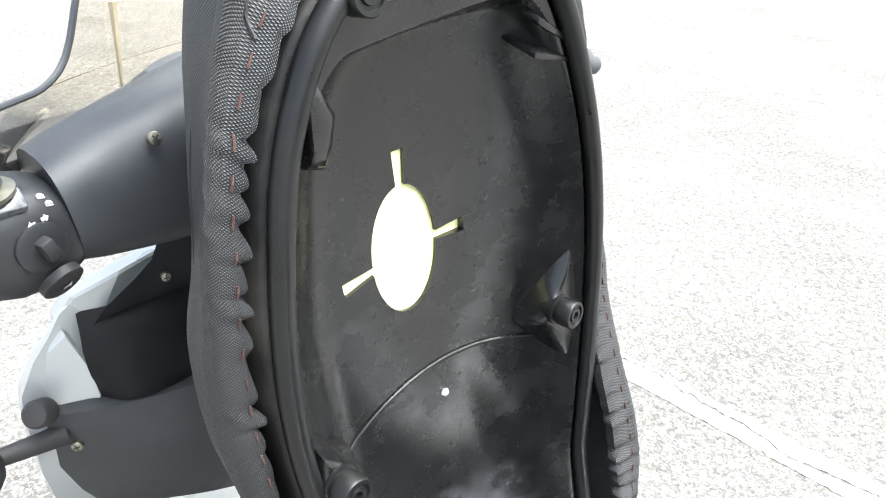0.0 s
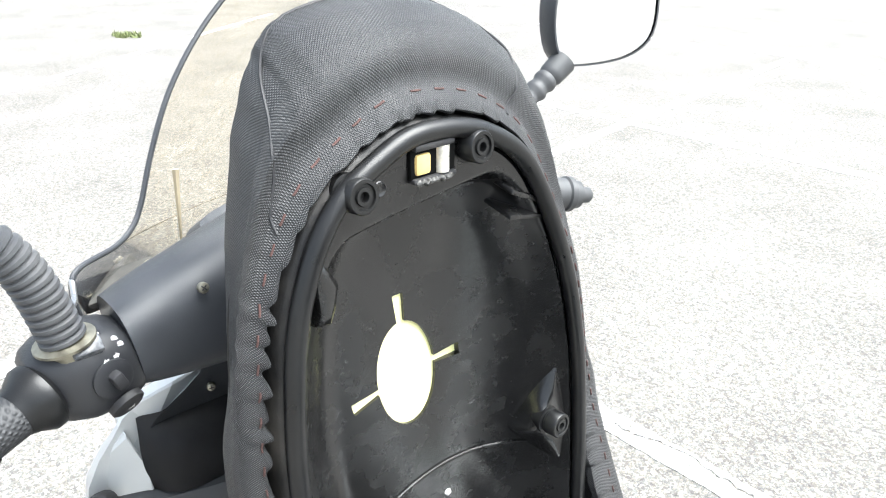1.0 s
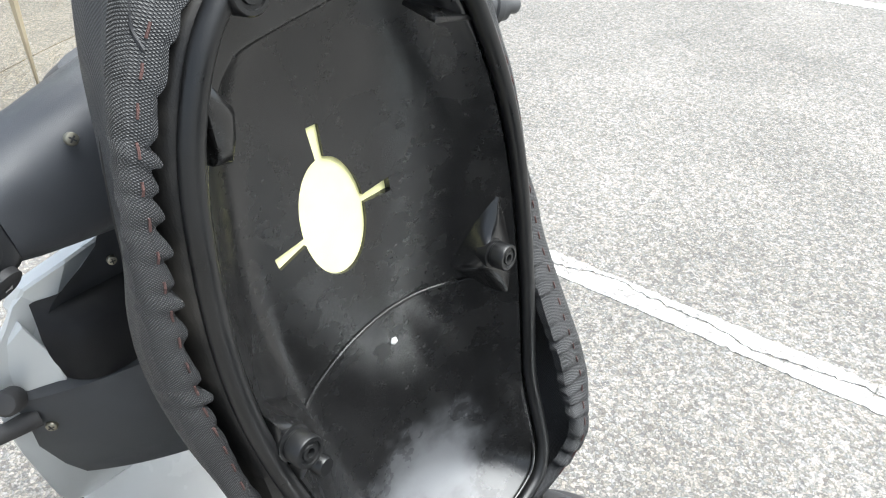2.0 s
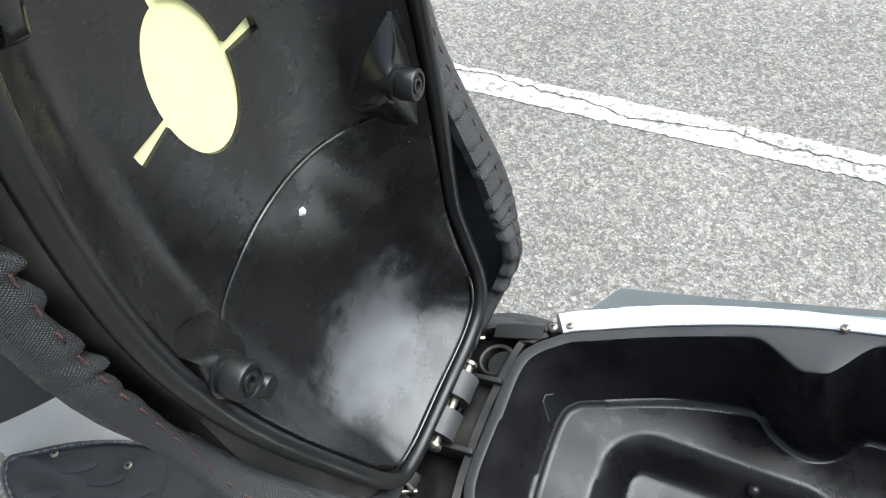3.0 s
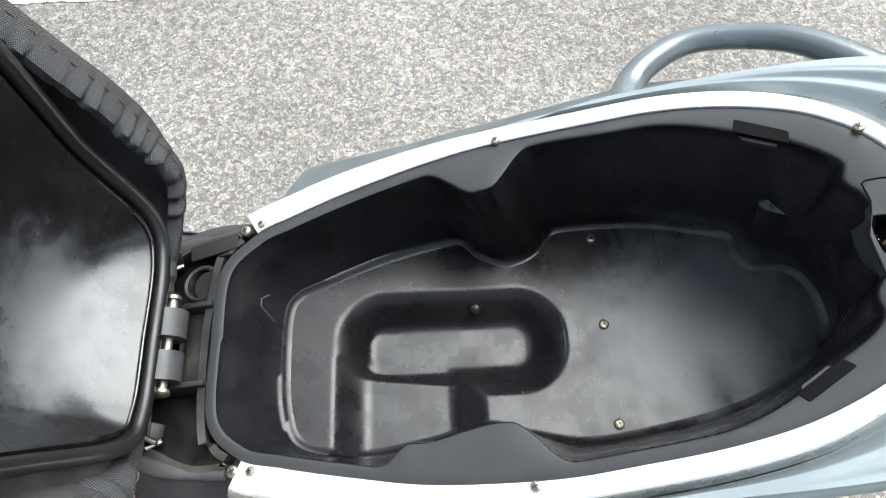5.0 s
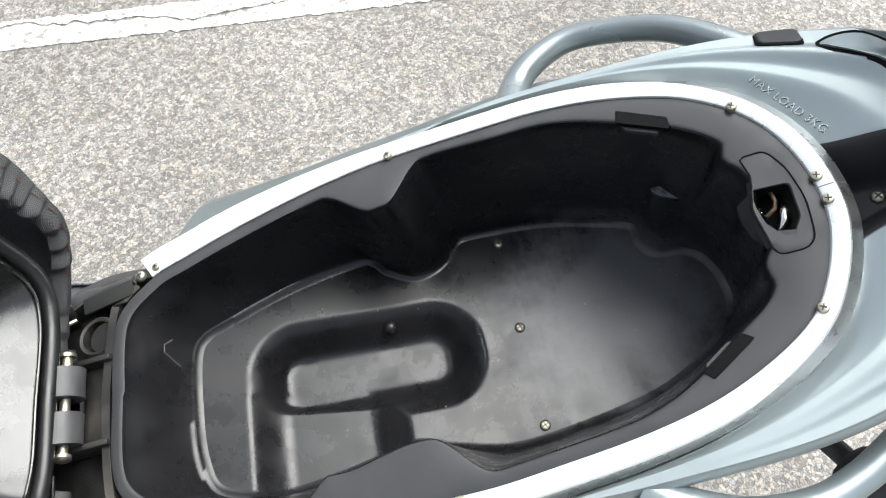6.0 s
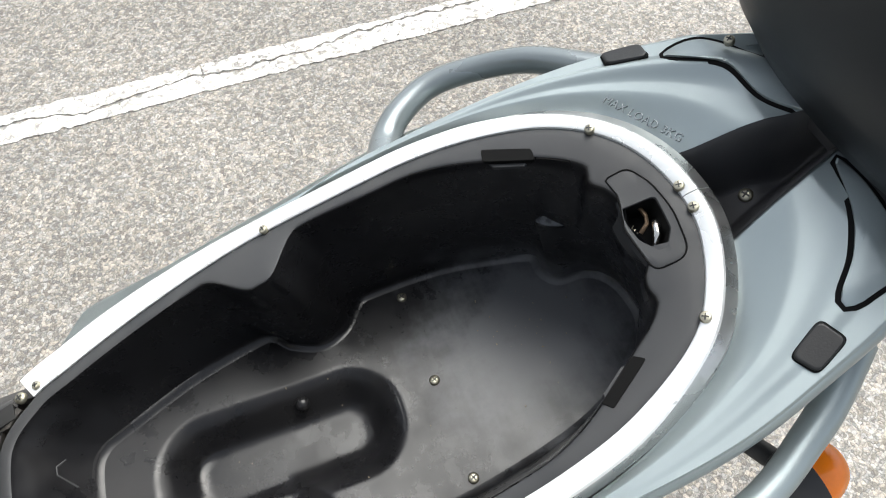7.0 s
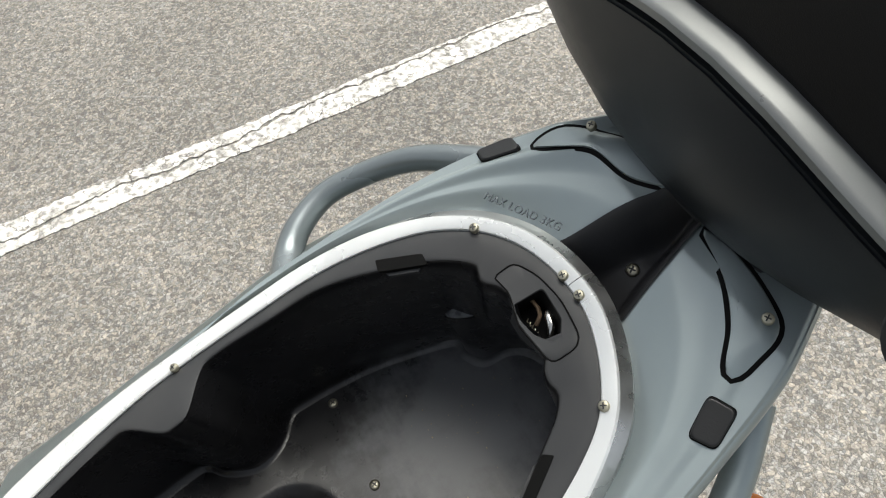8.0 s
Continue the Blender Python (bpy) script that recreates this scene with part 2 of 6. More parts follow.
def asphalt(name, paint=False):
    """Worn asphalt of pale stones in dark binder; with paint, a worn white coat over the same stones."""
    m = bpy.data.materials.new(name)
    m.use_nodes = True
    n, l = m.node_tree.nodes, m.node_tree.links
    p = n["Principled BSDF"]
    co = n.new("ShaderNodeTexCoord")
    warp = n.new("ShaderNodeTexNoise")
    warp.inputs["Scale"].default_value = 60
    l.new(co.outputs["Object"], warp.inputs["Vector"])
    add = n.new("ShaderNodeMix")
    add.data_type = "VECTOR"
    add.inputs["Factor"].default_value = 0.012
    l.new(co.outputs["Object"], add.inputs["A"])
    l.new(warp.outputs["Color"], add.inputs["B"])
    stone, gap = n.new("ShaderNodeTexVoronoi"), n.new("ShaderNodeTexVoronoi")
    gap.feature = "DISTANCE_TO_EDGE"
    for v in (stone, gap):
        v.inputs["Scale"].default_value = 145
        l.new(add.outputs["Result"], v.inputs["Vector"])
    small = n.new("ShaderNodeTexVoronoi")
    small.inputs["Scale"].default_value = 420
    l.new(add.outputs["Result"], small.inputs["Vector"])
    patch = n.new("ShaderNodeTexNoise")
    patch.inputs["Scale"].default_value, patch.inputs["Detail"].default_value = 1.4, 8
    l.new(co.outputs["Object"], patch.inputs["Vector"])
    mid = n.new("ShaderNodeTexNoise")
    mid.inputs["Scale"].default_value, mid.inputs["Detail"].default_value = 38, 6
    l.new(co.outputs["Object"], mid.inputs["Vector"])
    ramp = n.new("ShaderNodeValToRGB")
    e = ramp.color_ramp.elements
    e[0].position, e[0].color = 0.0, (0.096, 0.093, 0.087, 1)
    e[1].position, e[1].color = 1.0, (0.350, 0.340, 0.318, 1)
    for pos, c in ((0.35, (0.138, 0.135, 0.130, 1)), (0.6, (0.228, 0.223, 0.212, 1)), (0.85, (0.300, 0.288, 0.268, 1))):
        k = e.new(pos)
        k.color = c
    sep = n.new("ShaderNodeSeparateColor")
    l.new(stone.outputs["Color"], sep.inputs["Color"])
    sep2 = n.new("ShaderNodeSeparateColor")
    l.new(small.outputs["Color"], sep2.inputs["Color"])
    val = n.new("ShaderNodeMix")
    val.inputs["Factor"].default_value = 0.4
    l.new(sep.outputs["Red"], val.inputs["A"])
    l.new(sep2.outputs["Green"], val.inputs["B"])
    l.new(val.outputs["Result"], ramp.inputs["Fac"])
    edge = n.new("ShaderNodeMapRange")
    edge.inputs["From Max"].default_value = 0.19
    edge.inputs["To Min"].default_value, edge.inputs["To Max"].default_value = 0.66, 1.03
    l.new(gap.outputs["Distance"], edge.inputs["Value"])
    tone = n.new("ShaderNodeMapRange")
    tone.inputs["From Min"].default_value, tone.inputs["From Max"].default_value = 0.3, 0.7
    tone.inputs["To Min"].default_value, tone.inputs["To Max"].default_value = 0.80, 1.18
    l.new(patch.outputs["Fac"], tone.inputs["Value"])
    tone2 = n.new("ShaderNodeMapRange")
    tone2.inputs["From Min"].default_value, tone2.inputs["From Max"].default_value = 0.3, 0.7
    tone2.inputs["To Min"].default_value, tone2.inputs["To Max"].default_value = 0.80, 1.20
    l.new(mid.outputs["Fac"], tone2.inputs["Value"])
    f = n.new("ShaderNodeMath")
    f.operation = "MULTIPLY"
    l.new(edge.outputs["Result"], f.inputs[0])
    l.new(tone.outputs["Result"], f.inputs[1])
    f2 = n.new("ShaderNodeMath")
    f2.operation = "MULTIPLY"
    l.new(f.outputs["Value"], f2.inputs[0])
    l.new(tone2.outputs["Result"], f2.inputs[1])
    mix = n.new("ShaderNodeMix")
    mix.data_type, mix.blend_type = "RGBA", "MULTIPLY"
    mix.inputs["Factor"].default_value = 1
    l.new(ramp.outputs["Color"], mix.inputs["A"])
    l.new(f2.outputs["Value"], mix.inputs["B"])
    # stones of several rocks: tan and pinkish ones among blue-grey ones
    rock = n.new("ShaderNodeMix")
    rock.data_type = "RGBA"
    rock.inputs["A"].default_value, rock.inputs["B"].default_value = (0.970, 0.986, 1.006, 1), (1.085, 1.005, 0.905, 1)
    l.new(sep.outputs["Blue"], rock.inputs["Factor"])
    hue = n.new("ShaderNodeMix")
    hue.data_type, hue.blend_type = "RGBA", "MULTIPLY"
    hue.inputs["Factor"].default_value = 1
    l.new(mix.outputs["Result"], hue.inputs["A"])
    l.new(rock.outputs["Result"], hue.inputs["B"])
    out = hue.outputs["Result"]
    if paint:
        wear = n.new("ShaderNodeTexNoise")
        wear.inputs["Scale"].default_value, wear.inputs["Detail"].default_value = 55, 8
        l.new(co.outputs["Object"], wear.inputs["Vector"])
        fac = n.new("ShaderNodeMapRange")
        fac.inputs["From Min"].default_value, fac.inputs["From Max"].default_value = 0.36, 0.60
        fac.inputs["To Min"].default_value, fac.inputs["To Max"].default_value = 0.12, 0.92
        l.new(wear.outputs["Fac"], fac.inputs["Value"])
        cover = n.new("ShaderNodeMix")
        cover.data_type = "RGBA"
        cover.inputs["B"].default_value = (0.80, 0.79, 0.75, 1)
        l.new(out, cover.inputs["A"])
        bend = n.new("ShaderNodeTexNoise")
        bend.inputs["Scale"].default_value, bend.inputs["Detail"].default_value = 9, 5
        l.new(co.outputs["Object"], bend.inputs["Vector"])
        pull = n.new("ShaderNodeMix")
        pull.data_type = "VECTOR"
        pull.inputs["Factor"].default_value = 0.35
        l.new(co.outputs["Object"], pull.inputs["A"])
        l.new(bend.outputs["Color"], pull.inputs["B"])
        net = n.new("ShaderNodeTexVoronoi")
        net.feature = "DISTANCE_TO_EDGE"
        net.inputs["Scale"].default_value = 5.5
        l.new(pull.outputs["Result"], net.inputs["Vector"])
        split = n.new("ShaderNodeMapRange")
        split.inputs["From Min"].default_value, split.inputs["From Max"].default_value = 0.004, 0.016
        l.new(net.outputs["Distance"], split.inputs["Value"])
        keep = n.new("ShaderNodeMath")
        keep.operation = "MULTIPLY"
        bald = n.new("ShaderNodeTexNoise")
        bald.inputs["Scale"].default_value, bald.inputs["Detail"].default_value, bald.inputs["Roughness"].default_value = 16, 7, 0.7
        l.new(co.outputs["Object"], bald.inputs["Vector"])
        thin = n.new("ShaderNodeMapRange")
        thin.inputs["From Min"].default_value, thin.inputs["From Max"].default_value = 0.36, 0.52
        thin.inputs["To Min"].default_value = 0.30
        l.new(bald.outputs["Fac"], thin.inputs["Value"])
        worn = n.new("ShaderNodeMath")
        worn.operation = "MULTIPLY"
        l.new(fac.outputs["Result"], worn.inputs[0])
        l.new(thin.outputs["Result"], worn.inputs[1])
        l.new(worn.outputs["Value"], keep.inputs[0])
        l.new(split.outputs["Result"], keep.inputs[1])
        l.new(keep.outputs["Value"], cover.inputs["Factor"])
        out = cover.outputs["Result"]
    l.new(out, p.inputs["Base Color"])
    p.inputs["Roughness"].default_value = 0.88
    b = n.new("ShaderNodeBump")
    b.inputs["Strength"].default_value, b.inputs["Distance"].default_value = 0.4 if paint else 0.6, 0.002
    l.new(gap.outputs["Distance"], b.inputs["Height"])
    l.new(b.outputs["Normal"], p.inputs["Normal"])
    return m


ASPHALT, PAINT = asphalt("worn_asphalt"), asphalt("worn_white_road_paint", True)


def clear(name, tint, rough=0.03):
    """A thin clear sheet: tinted straight-through light, with a gloss that grows at grazing angles."""
    m = bpy.data.materials.new(name)
    m.use_nodes = True
    n, l = m.node_tree.nodes, m.node_tree.links
    t, g, mx, fr = n.new("ShaderNodeBsdfTransparent"), n.new("ShaderNodeBsdfGlossy"), n.new("ShaderNodeMixShader"), n.new("ShaderNodeFresnel")
    t.inputs["Color"].default_value = (*tint, 1)
    g.inputs["Roughness"].default_value = rough
    fr.inputs["IOR"].default_value = 1.4
    l.new(fr.outputs["Fac"], mx.inputs["Fac"])
    l.new(t.outputs["BSDF"], mx.inputs[1])
    l.new(g.outputs["BSDF"], mx.inputs[2])
    l.new(mx.outputs["Shader"], n["Material Output"].inputs["Surface"])
    return m


SHIELD = clear("smoked_acrylic", (0.92, 0.885, 0.80))
AMBER = material("amber_lens_plastic", (0.95, 0.23, 0.012), 0.18, 0, 0.15, 40, 0.3, 400)
AMBER.node_tree.nodes["Principled BSDF"].inputs["Transmission Weight"].default_value = 0.05
MIRROR = material("mirror_glass", (0.92, 0.93, 0.93), 0.05, 1.0, 0.01, 10, 0, 10, 0, 0.01)


# ---- building helpers ----
LEAN, SKEW = 0.13, 0.03


def L(x, y, z):
    """From the scooter's own axes (x to its tail, y to its right, z up) to the place where it leans on its stand."""
    return Vector((x, y - LEAN * (z - 0.68), z + SKEW * y))


def smooth(a, b, v):
    v = min(1.0, max(0.0, (v - a) / (b - a)))
    return v * v * (3 - 2 * v)


def spline(pts, n, closed=True):
    """n places along a smooth curve through pts, evenly spaced."""
    p = [Vector(q) for q in pts]
    k, dense = len(p), []
    for i in range(k if closed else k - 1):
        a, b = p[i], p[(i + 1) % k]
        c = p[i - 1] if closed or i else a * 2 - b
        d = p[(i + 2) % k] if closed or i + 2 < k else b * 2 - a
        for j in range(24):
            t = j / 24
            dense.append(0.5 * (2 * a + (b - c) * t + (2 * c - 5 * a + 4 * b - d) * t * t + (3 * a - c - 3 * b + d) * t ** 3))
    dense.append(dense[0] if closed else p[-1])
    run = [0.0]
    for a, b in zip(dense, dense[1:]):
        run.append(run[-1] + (b - a).length)
    out, j = [], 0
    for i in range(n):
        s = run[-1] * i / (n if closed else n - 1)
        while j < len(run) - 2 and run[j + 1] < s:
            j += 1
        out.append(dense[j].lerp(dense[j + 1], (s - run[j]) / max(1e-9, run[j + 1] - run[j])))
    return out


def link(name, bm, mat, parent=None, label="", flat=False, angle=40):
    """Links bm as one mesh object, under parent if one is given."""
    bmesh.ops.recalc_face_normals(bm, faces=bm.faces)
    for f in bm.faces:
        f.smooth = not flat
    for e in bm.edges:
        if len(e.link_faces) == 2 and e.calc_face_angle(0) > radians(angle):
            e.smooth = False
    me = bpy.data.meshes.new(name)
    bm.to_mesh(me)
    bm.free()
    for m in mat if isinstance(mat, (list, tuple)) else [mat]:
        me.materials.append(m)
    ob = new(name, me)
    if parent:
        ob.parent = parent
    return tagged(ob, label) if label else ob


part = link


def loft(loops, closed=True, cap=(False, False), bm=None, mat=0):
    """A skin over loops of equal length, of places in the world."""
    bm = bm or bmesh.new()
    rows = [[bm.verts.new(p) for p in lp] for lp in loops]
    k = len(rows[0])
    for a, b in zip(rows, rows[1:]):
        for i in range(k if closed else k - 1):
            j = (i + 1) % k
            bm.faces.new((a[i], a[j], b[j], b[i])).material_index = mat
    for row, want in ((rows[0], cap[0]), (rows[-1], cap[1])):
        if want:
            mid = bm.verts.new(sum((v.co for v in row), Vector()) / k)
            for i in range(k):
                bm.faces.new((row[i], row[(i + 1) % k], mid)).material_index = mat
    return bm


def sweep(path, radii, seg=16, flat=1.0, up=(0, 0, 1), cap=True, bm=None, mat=0):
    """A tube along path (places in the world); radii: one or one for each place; flat: height over width."""
    k, loops = len(path), []
    for i, p in enumerate(path):
        way = (path[min(i + 1, k - 1)] - path[max(i - 1, 0)]).normalized()
        side = way.cross(Vector(up)).normalized()
        top = side.cross(way)
        r = radii[i] if isinstance(radii, (list, tuple)) else radii
        loops.append([p + side * r * math.cos(2 * math.pi * j / seg) + top * r * flat * math.sin(2 * math.pi * j / seg) for j in range(seg)])
    return loft(loops, True, (cap, cap), bm, mat)


def ring(path, r, seg=12):
    """A closed tube along path."""
    k, bm = len(path), bmesh.new()
    loops = []
    for i, p in enumerate(path):
        way = (path[(i + 1) % k] - path[i - 1]).normalized()
        side = way.cross(Vector((1, 0, 0))).normalized()
        top = side.cross(way)
        loops.append([p + side * r * math.cos(2 * math.pi * j / seg) + top * r * math.sin(2 * math.pi * j / seg) for j in range(seg)])
    return loft(loops + [loops[0]], True, bm=bm)


def lathe(place, axis, profile, seg=24, bm=None, mat=0):
    """A turned piece: profile rows of (radius, height along axis)."""
    axis = Vector(axis).normalized()
    a = axis.orthogonal().normalized()
    b = axis.cross(a)
    loops = [[Vector(place) + axis * h + (a * math.cos(2 * math.pi * j / seg) + b * math.sin(2 * math.pi * j / seg)) * max(r, 1e-5) for j in range(seg)] for r, h in profile]
    return loft(loops, True, (True, True), bm, mat)


def block(m, size, bevel=0.002, bm=None, mat=0, seg=2):
    """A box with rounded edges at the pose m."""
    b = bmesh.new()
    bmesh.ops.create_cube(b, size=1, matrix=Matrix.Diagonal((*size, 1)))
    if bevel:
        bmesh.ops.bevel(b, geom=b.edges[:], offset=bevel, segments=seg, affect="EDGES", profile=0.5)
    bm = bm or bmesh.new()
    idx = {v: bm.verts.new(m @ v.co) for v in b.verts}
    for f in b.faces:
        bm.faces.new([idx[v] for v in f.verts]).material_index = mat
    b.free()
    return bm


def slab(outline, thick, normal, bevel=0.002, bm=None, mat=0):
    """A plate with a rounded top edge over an outline of places in the world."""
    n = Vector(normal).normalized()
    c = sum(outline, Vector()) / len(outline)
    inner = [p + (c - p).normalized() * bevel for p in outline]
    return loft([[p - n * 0.001 for p in outline], [p + n * (thick - bevel) for p in outline], [p + n * thick for p in inner]], True, (True, True), bm, mat)


def frame_at(place, normal, along=(1, 0, 0)):
    """A pose at place whose z is normal and whose x lies along."""
    z = Vector(normal).normalized()
    x = (Vector(along) - z * Vector(along).dot(z)).normalized()
    y = z.cross(x)
    return Matrix.Translation(place) @ Matrix((x, y, z)).transposed().to_4x4()


def screw(place, normal, parent, r=0.005, mat=None, turn=0.4, name="screw"):
    """A cross-head screw: a domed head with a recessed cross."""
    n = Vector(normal).normalized()
    bm = lathe(place, n, [(r, -0.002), (r, 0.0012), (r * 0.85, 0.0022), (r * 0.45, 0.0027)], 20)
    m = frame_at(Vector(place) + n * 0.0026, n) @ pose(0, 0, 0, 0, 0, turn * 57)
    for t in (0, 90):
        block(m @ pose(0, 0, 0, 0, 0, t), (r * 1.15, r * 0.24, 0.0008), 0, bm, 1)
    return part(name, bm, (mat or ZINC, MATTE), parent)


# ---- ground ----
bm = bmesh.new()
bm.faces.new([bm.verts.new(v) for v in ((-400, -400, 0), (400, -400, 0), (400, 400, 0), (-400, 400, 0))])
tagged(link("ground", bm, ASPHALT), "worn pale grey asphalt of a car park", "ground", kind="structure")


def road_line(name, a, b, width, cracked=False, seed=1, lift=0.0):
    """A painted line with ragged edges; a cracked one is split lengthwise by a wandering crack with side branches."""
    rnd = random.Random(seed)
    a, b = Vector((*a, lift)), Vector((*b, lift))
    way = (b - a).normalized()
    side = Vector((-way.y, way.x, 0))
    step = 0.010 if cracked else 0.05
    k = int((b - a).length / step)
    low = [-0.5 * width + rnd.uniform(-1, 1) * 0.003 + 0.006 * noise.noise((i * step * 14, seed, 0)) + 0.006 * noise.noise((i * step * 45, seed, 3)) for i in range(k + 1)]
    high = [0.5 * width + rnd.uniform(-1, 1) * 0.003 + 0.006 * noise.noise((i * step * 14, seed, 7)) + 0.006 * noise.noise((i * step * 45, seed, 9)) for i in range(k + 1)]
    drift, crack, gap = 0.0, [], []
    for i in range(k + 1):
        drift = (drift + rnd.uniform(-1, 1) * 0.006) * 0.955
        wander = 0.010 + drift + 0.014 * math.sin(i * 0.045) + rnd.uniform(-1, 1) * 0.0022
        crack.append(max(-0.38 * width, min(0.40 * width, wander)))
        gap.append(0.0024 + 0.0052 * abs(math.sin(i * 0.11)) * rnd.random())
    pairs = [(low, crack, -1), (crack, high, 1)] if cracked else [(low, high, 0)]
    bm = bmesh.new()
    for lo, hi, sign in pairs:
        last = None
        for i in range(k + 1):
            p = a + way * (i * step)
            y0 = lo[i] + (gap[i] if sign > 0 else 0)
            y1 = hi[i] - (gap[i] if sign < 0 else 0)
            q = [bm.verts.new(p + side * y + Vector((0, 0, z))) for y, z in ((y0, 0.003), (y1, 0.003), (y0, -0.001), (y1, -0.001))]
            cut = cracked and rnd.random() < 0.012
            if last:
                bm.faces.new((last[0], last[1], q[1], q[0]))
                bm.faces.new((last[2], last[0], q[0], q[2]))
                bm.faces.new((last[1], last[3], q[3], q[1]))
            if cut:
                # a hairline branch across this strip
                q = [bm.verts.new(v.co + way * rnd.uniform(0.002, 0.006)) for v in q]
            last = q
    return tagged(link(name, bm, PAINT, None, "", True), "worn white parking line painted on asphalt", "road marking", kind="structure")


road_line("road_marking_1", (-2.2, 1.226), (2.6, 1.226), 0.096, True, 5)
road_line("road_marking_2", (-6.0, 4.27), (5.0, 4.27), 0.11, False, 6)
road_line("road_marking_3", (-9.0, 8.05), (8.0, 8.05), 0.11, False, 7)
road_line("road_marking_4", (-2.25, -0.6), (-3.2, 8.0), 0.10, False, 8, 0.0015)
road_line("road_marking_5", (-6.6, 0.55), (-10.5, 5.8), 0.10, False, 9)

# ---- the scooter ----
scooter = tagged(new("scooter"), "grey and silver motor scooter with its seat flipped open", "scooter")
scooter.location = (0, 0, 0)


def rim_z(x):
    return 0.68 + 0.30 * x + 0.17 * x * x


def R(x, y, h=0.0):
    """A place on the surface of the storage rim, h above it."""
    return L(x, y, rim_z(x) + h)


def rim_normal(x, y):
    return (R(x + 0.01, y) - R(x - 0.01, y)).cross(R(x, y + 0.01) - R(x, y - 0.01)).normalized()


N = 288
# the outer edge of the rim, from the front round by the right to the left
EDGE = spline([(-0.045, 0, 0), (-0.042, 0.07, 0), (-0.010, 0.103, 0), (0.025, 0.116, 0), (0.081, 0.132, 0), (0.150, 0.146, 0), (0.214, 0.152, 0), (0.308, 0.150, 0), (0.350, 0.146, 0), (0.387, 0.137, 0),
               (0.421, 0.123, 0), (0.444, 0.108, 0), (0.465, 0.086, 0), (0.480, 0.057, 0), (0.487, 0.022, 0), (0.485, -0.016, 0), (0.469, -0.055, 0), (0.446, -0.082, 0), (0.400, -0.107, 0), (0.350, -0.121, 0),
               (0.286, -0.130, 0), (0.230, -0.135, 0), (0.150, -0.133, 0), (0.089, -0.124, 0), (0.027, -0.112, 0), (-0.010, -0.102, 0), (-0.041, -0.07, 0)], N)


def offset(loop, d):
    """The loop moved outwards by d (a number, or a function of the place) in its own plane."""
    out, k = [], len(loop)
    for i, p in enumerate(loop):
        t = loop[(i + 2) % k] - loop[i - 2]
        nrm = Vector((t.y, -t.x, 0)).normalized()
        if nrm.dot(p - Vector((0.2, 0.01, 0))) < 0:
            nrm.negate()
        out.append(p + nrm * (d(p) if callable(d) else d))
    return out


def inset_at(p):
    """How far the mouth of the storage lies inside the rim's edge: a narrow lip with lobes for the seat's rubber feet."""
    x, y = p.x, p.y
    d = 0.0125 if y > 0 else 0.0108
    if y > 0.03:
        d += 0.0315 * smooth(0.148, 0.190, x) * smooth(0.243, 0.203, x) - 0.0025 * math.exp(-((x - 0.258) / 0.03) ** 2)
        d += 0.012 * smooth(0.33, 0.43, x)
    if y < -0.02:
        d += smooth(0.105, 0.128, x) * smooth(0.250, 0.206, x) * (0.0195 + 0.0135 * smooth(0.128, 0.2, x))
        d += 0.015 * smooth(0.34, 0.44, x)
    tail_end = 0.031 + 0.0055 * math.exp(-((y - 0.008) / 0.014) ** 2) + 0.003 * math.exp(-((y - 0.063) / 0.009) ** 2) + 0.003 * math.exp(-((y + 0.044) / 0.010) ** 2)
    d += (tail_end - d) * smooth(0.455, 0.470, x) * smooth(-0.064, -0.052, y) * smooth(0.080, 0.070, y)
    return -d


MOUTH = offset(EDGE, inset_at)
FLOOR = spline([(0.010, 0, 0), (0.012, 0.045, 0), (0.022, 0.062, 0), (0.039, 0.071, 0), (0.108, 0.099, 0), (0.174, 0.116, 0), (0.192, 0.114, 0), (0.206, 0.100, 0), (0.232, 0.090, 0), (0.257, 0.100, 0), (0.276, 0.122, 0),
                (0.294, 0.127, 0), (0.351, 0.127, 0), (0.400, 0.120, 0), (0.455, 0.104, 0), (0.460, 0.082, 0), (0.470, 0.067, 0), (0.492, 0.064, 0), (0.510, 0.051, 0), (0.520, 0.025, 0), (0.519, -0.008, 0), (0.500, -0.032, 0),
                (0.460, -0.062, 0), (0.40, -0.082, 0), (0.30, -0.097, 0), (0.24, -0.088, 0), (0.20, -0.078, 0), (0.14, -0.090, 0), (0.08, -0.098, 0), (0.030, -0.088, 0), (0.014, -0.056, 0)], N)


def floor_z(x, y):
    """The storage floor: level, rising to the tail, with a two-stepped well towards the front."""
    z = 0.615 + 0.012 * smooth(0.26, 0.46, x) + 0.023 * smooth(0.42, 0.54, x)

    def box(x0, x1, y0, y1, r):
        dx, dy = max(x0 + r - x, x - x1 + r, -1), max(y0 + r - y, y - y1 + r, -1)
        return math.hypot(max(dx, 0), max(dy, 0)) - r + min(max(dx, dy), 0)

    deep = box(0.058, 0.284, -0.050, 0.061, 0.050)
    side = box(0.057, 0.201, -0.20, 0.02, 0.03)
    step = -0.023 - 0.13 * (x - 0.1) - 0.05 * smooth(0.195, 0.230, x)
    z -= 0.021 * max(smooth(0.0, -0.040, deep), smooth(0.0, -0.036, side)) ** 0.7
    z -= 0.010 * smooth(-0.010, -0.034, deep) * smooth(step - 0.003, step + 0.004, y)
    # a low dome towards the tail
    z += 0.004 * smooth(0.062, 0.0, math.hypot(x - 0.462, y - 0.002))
    return z


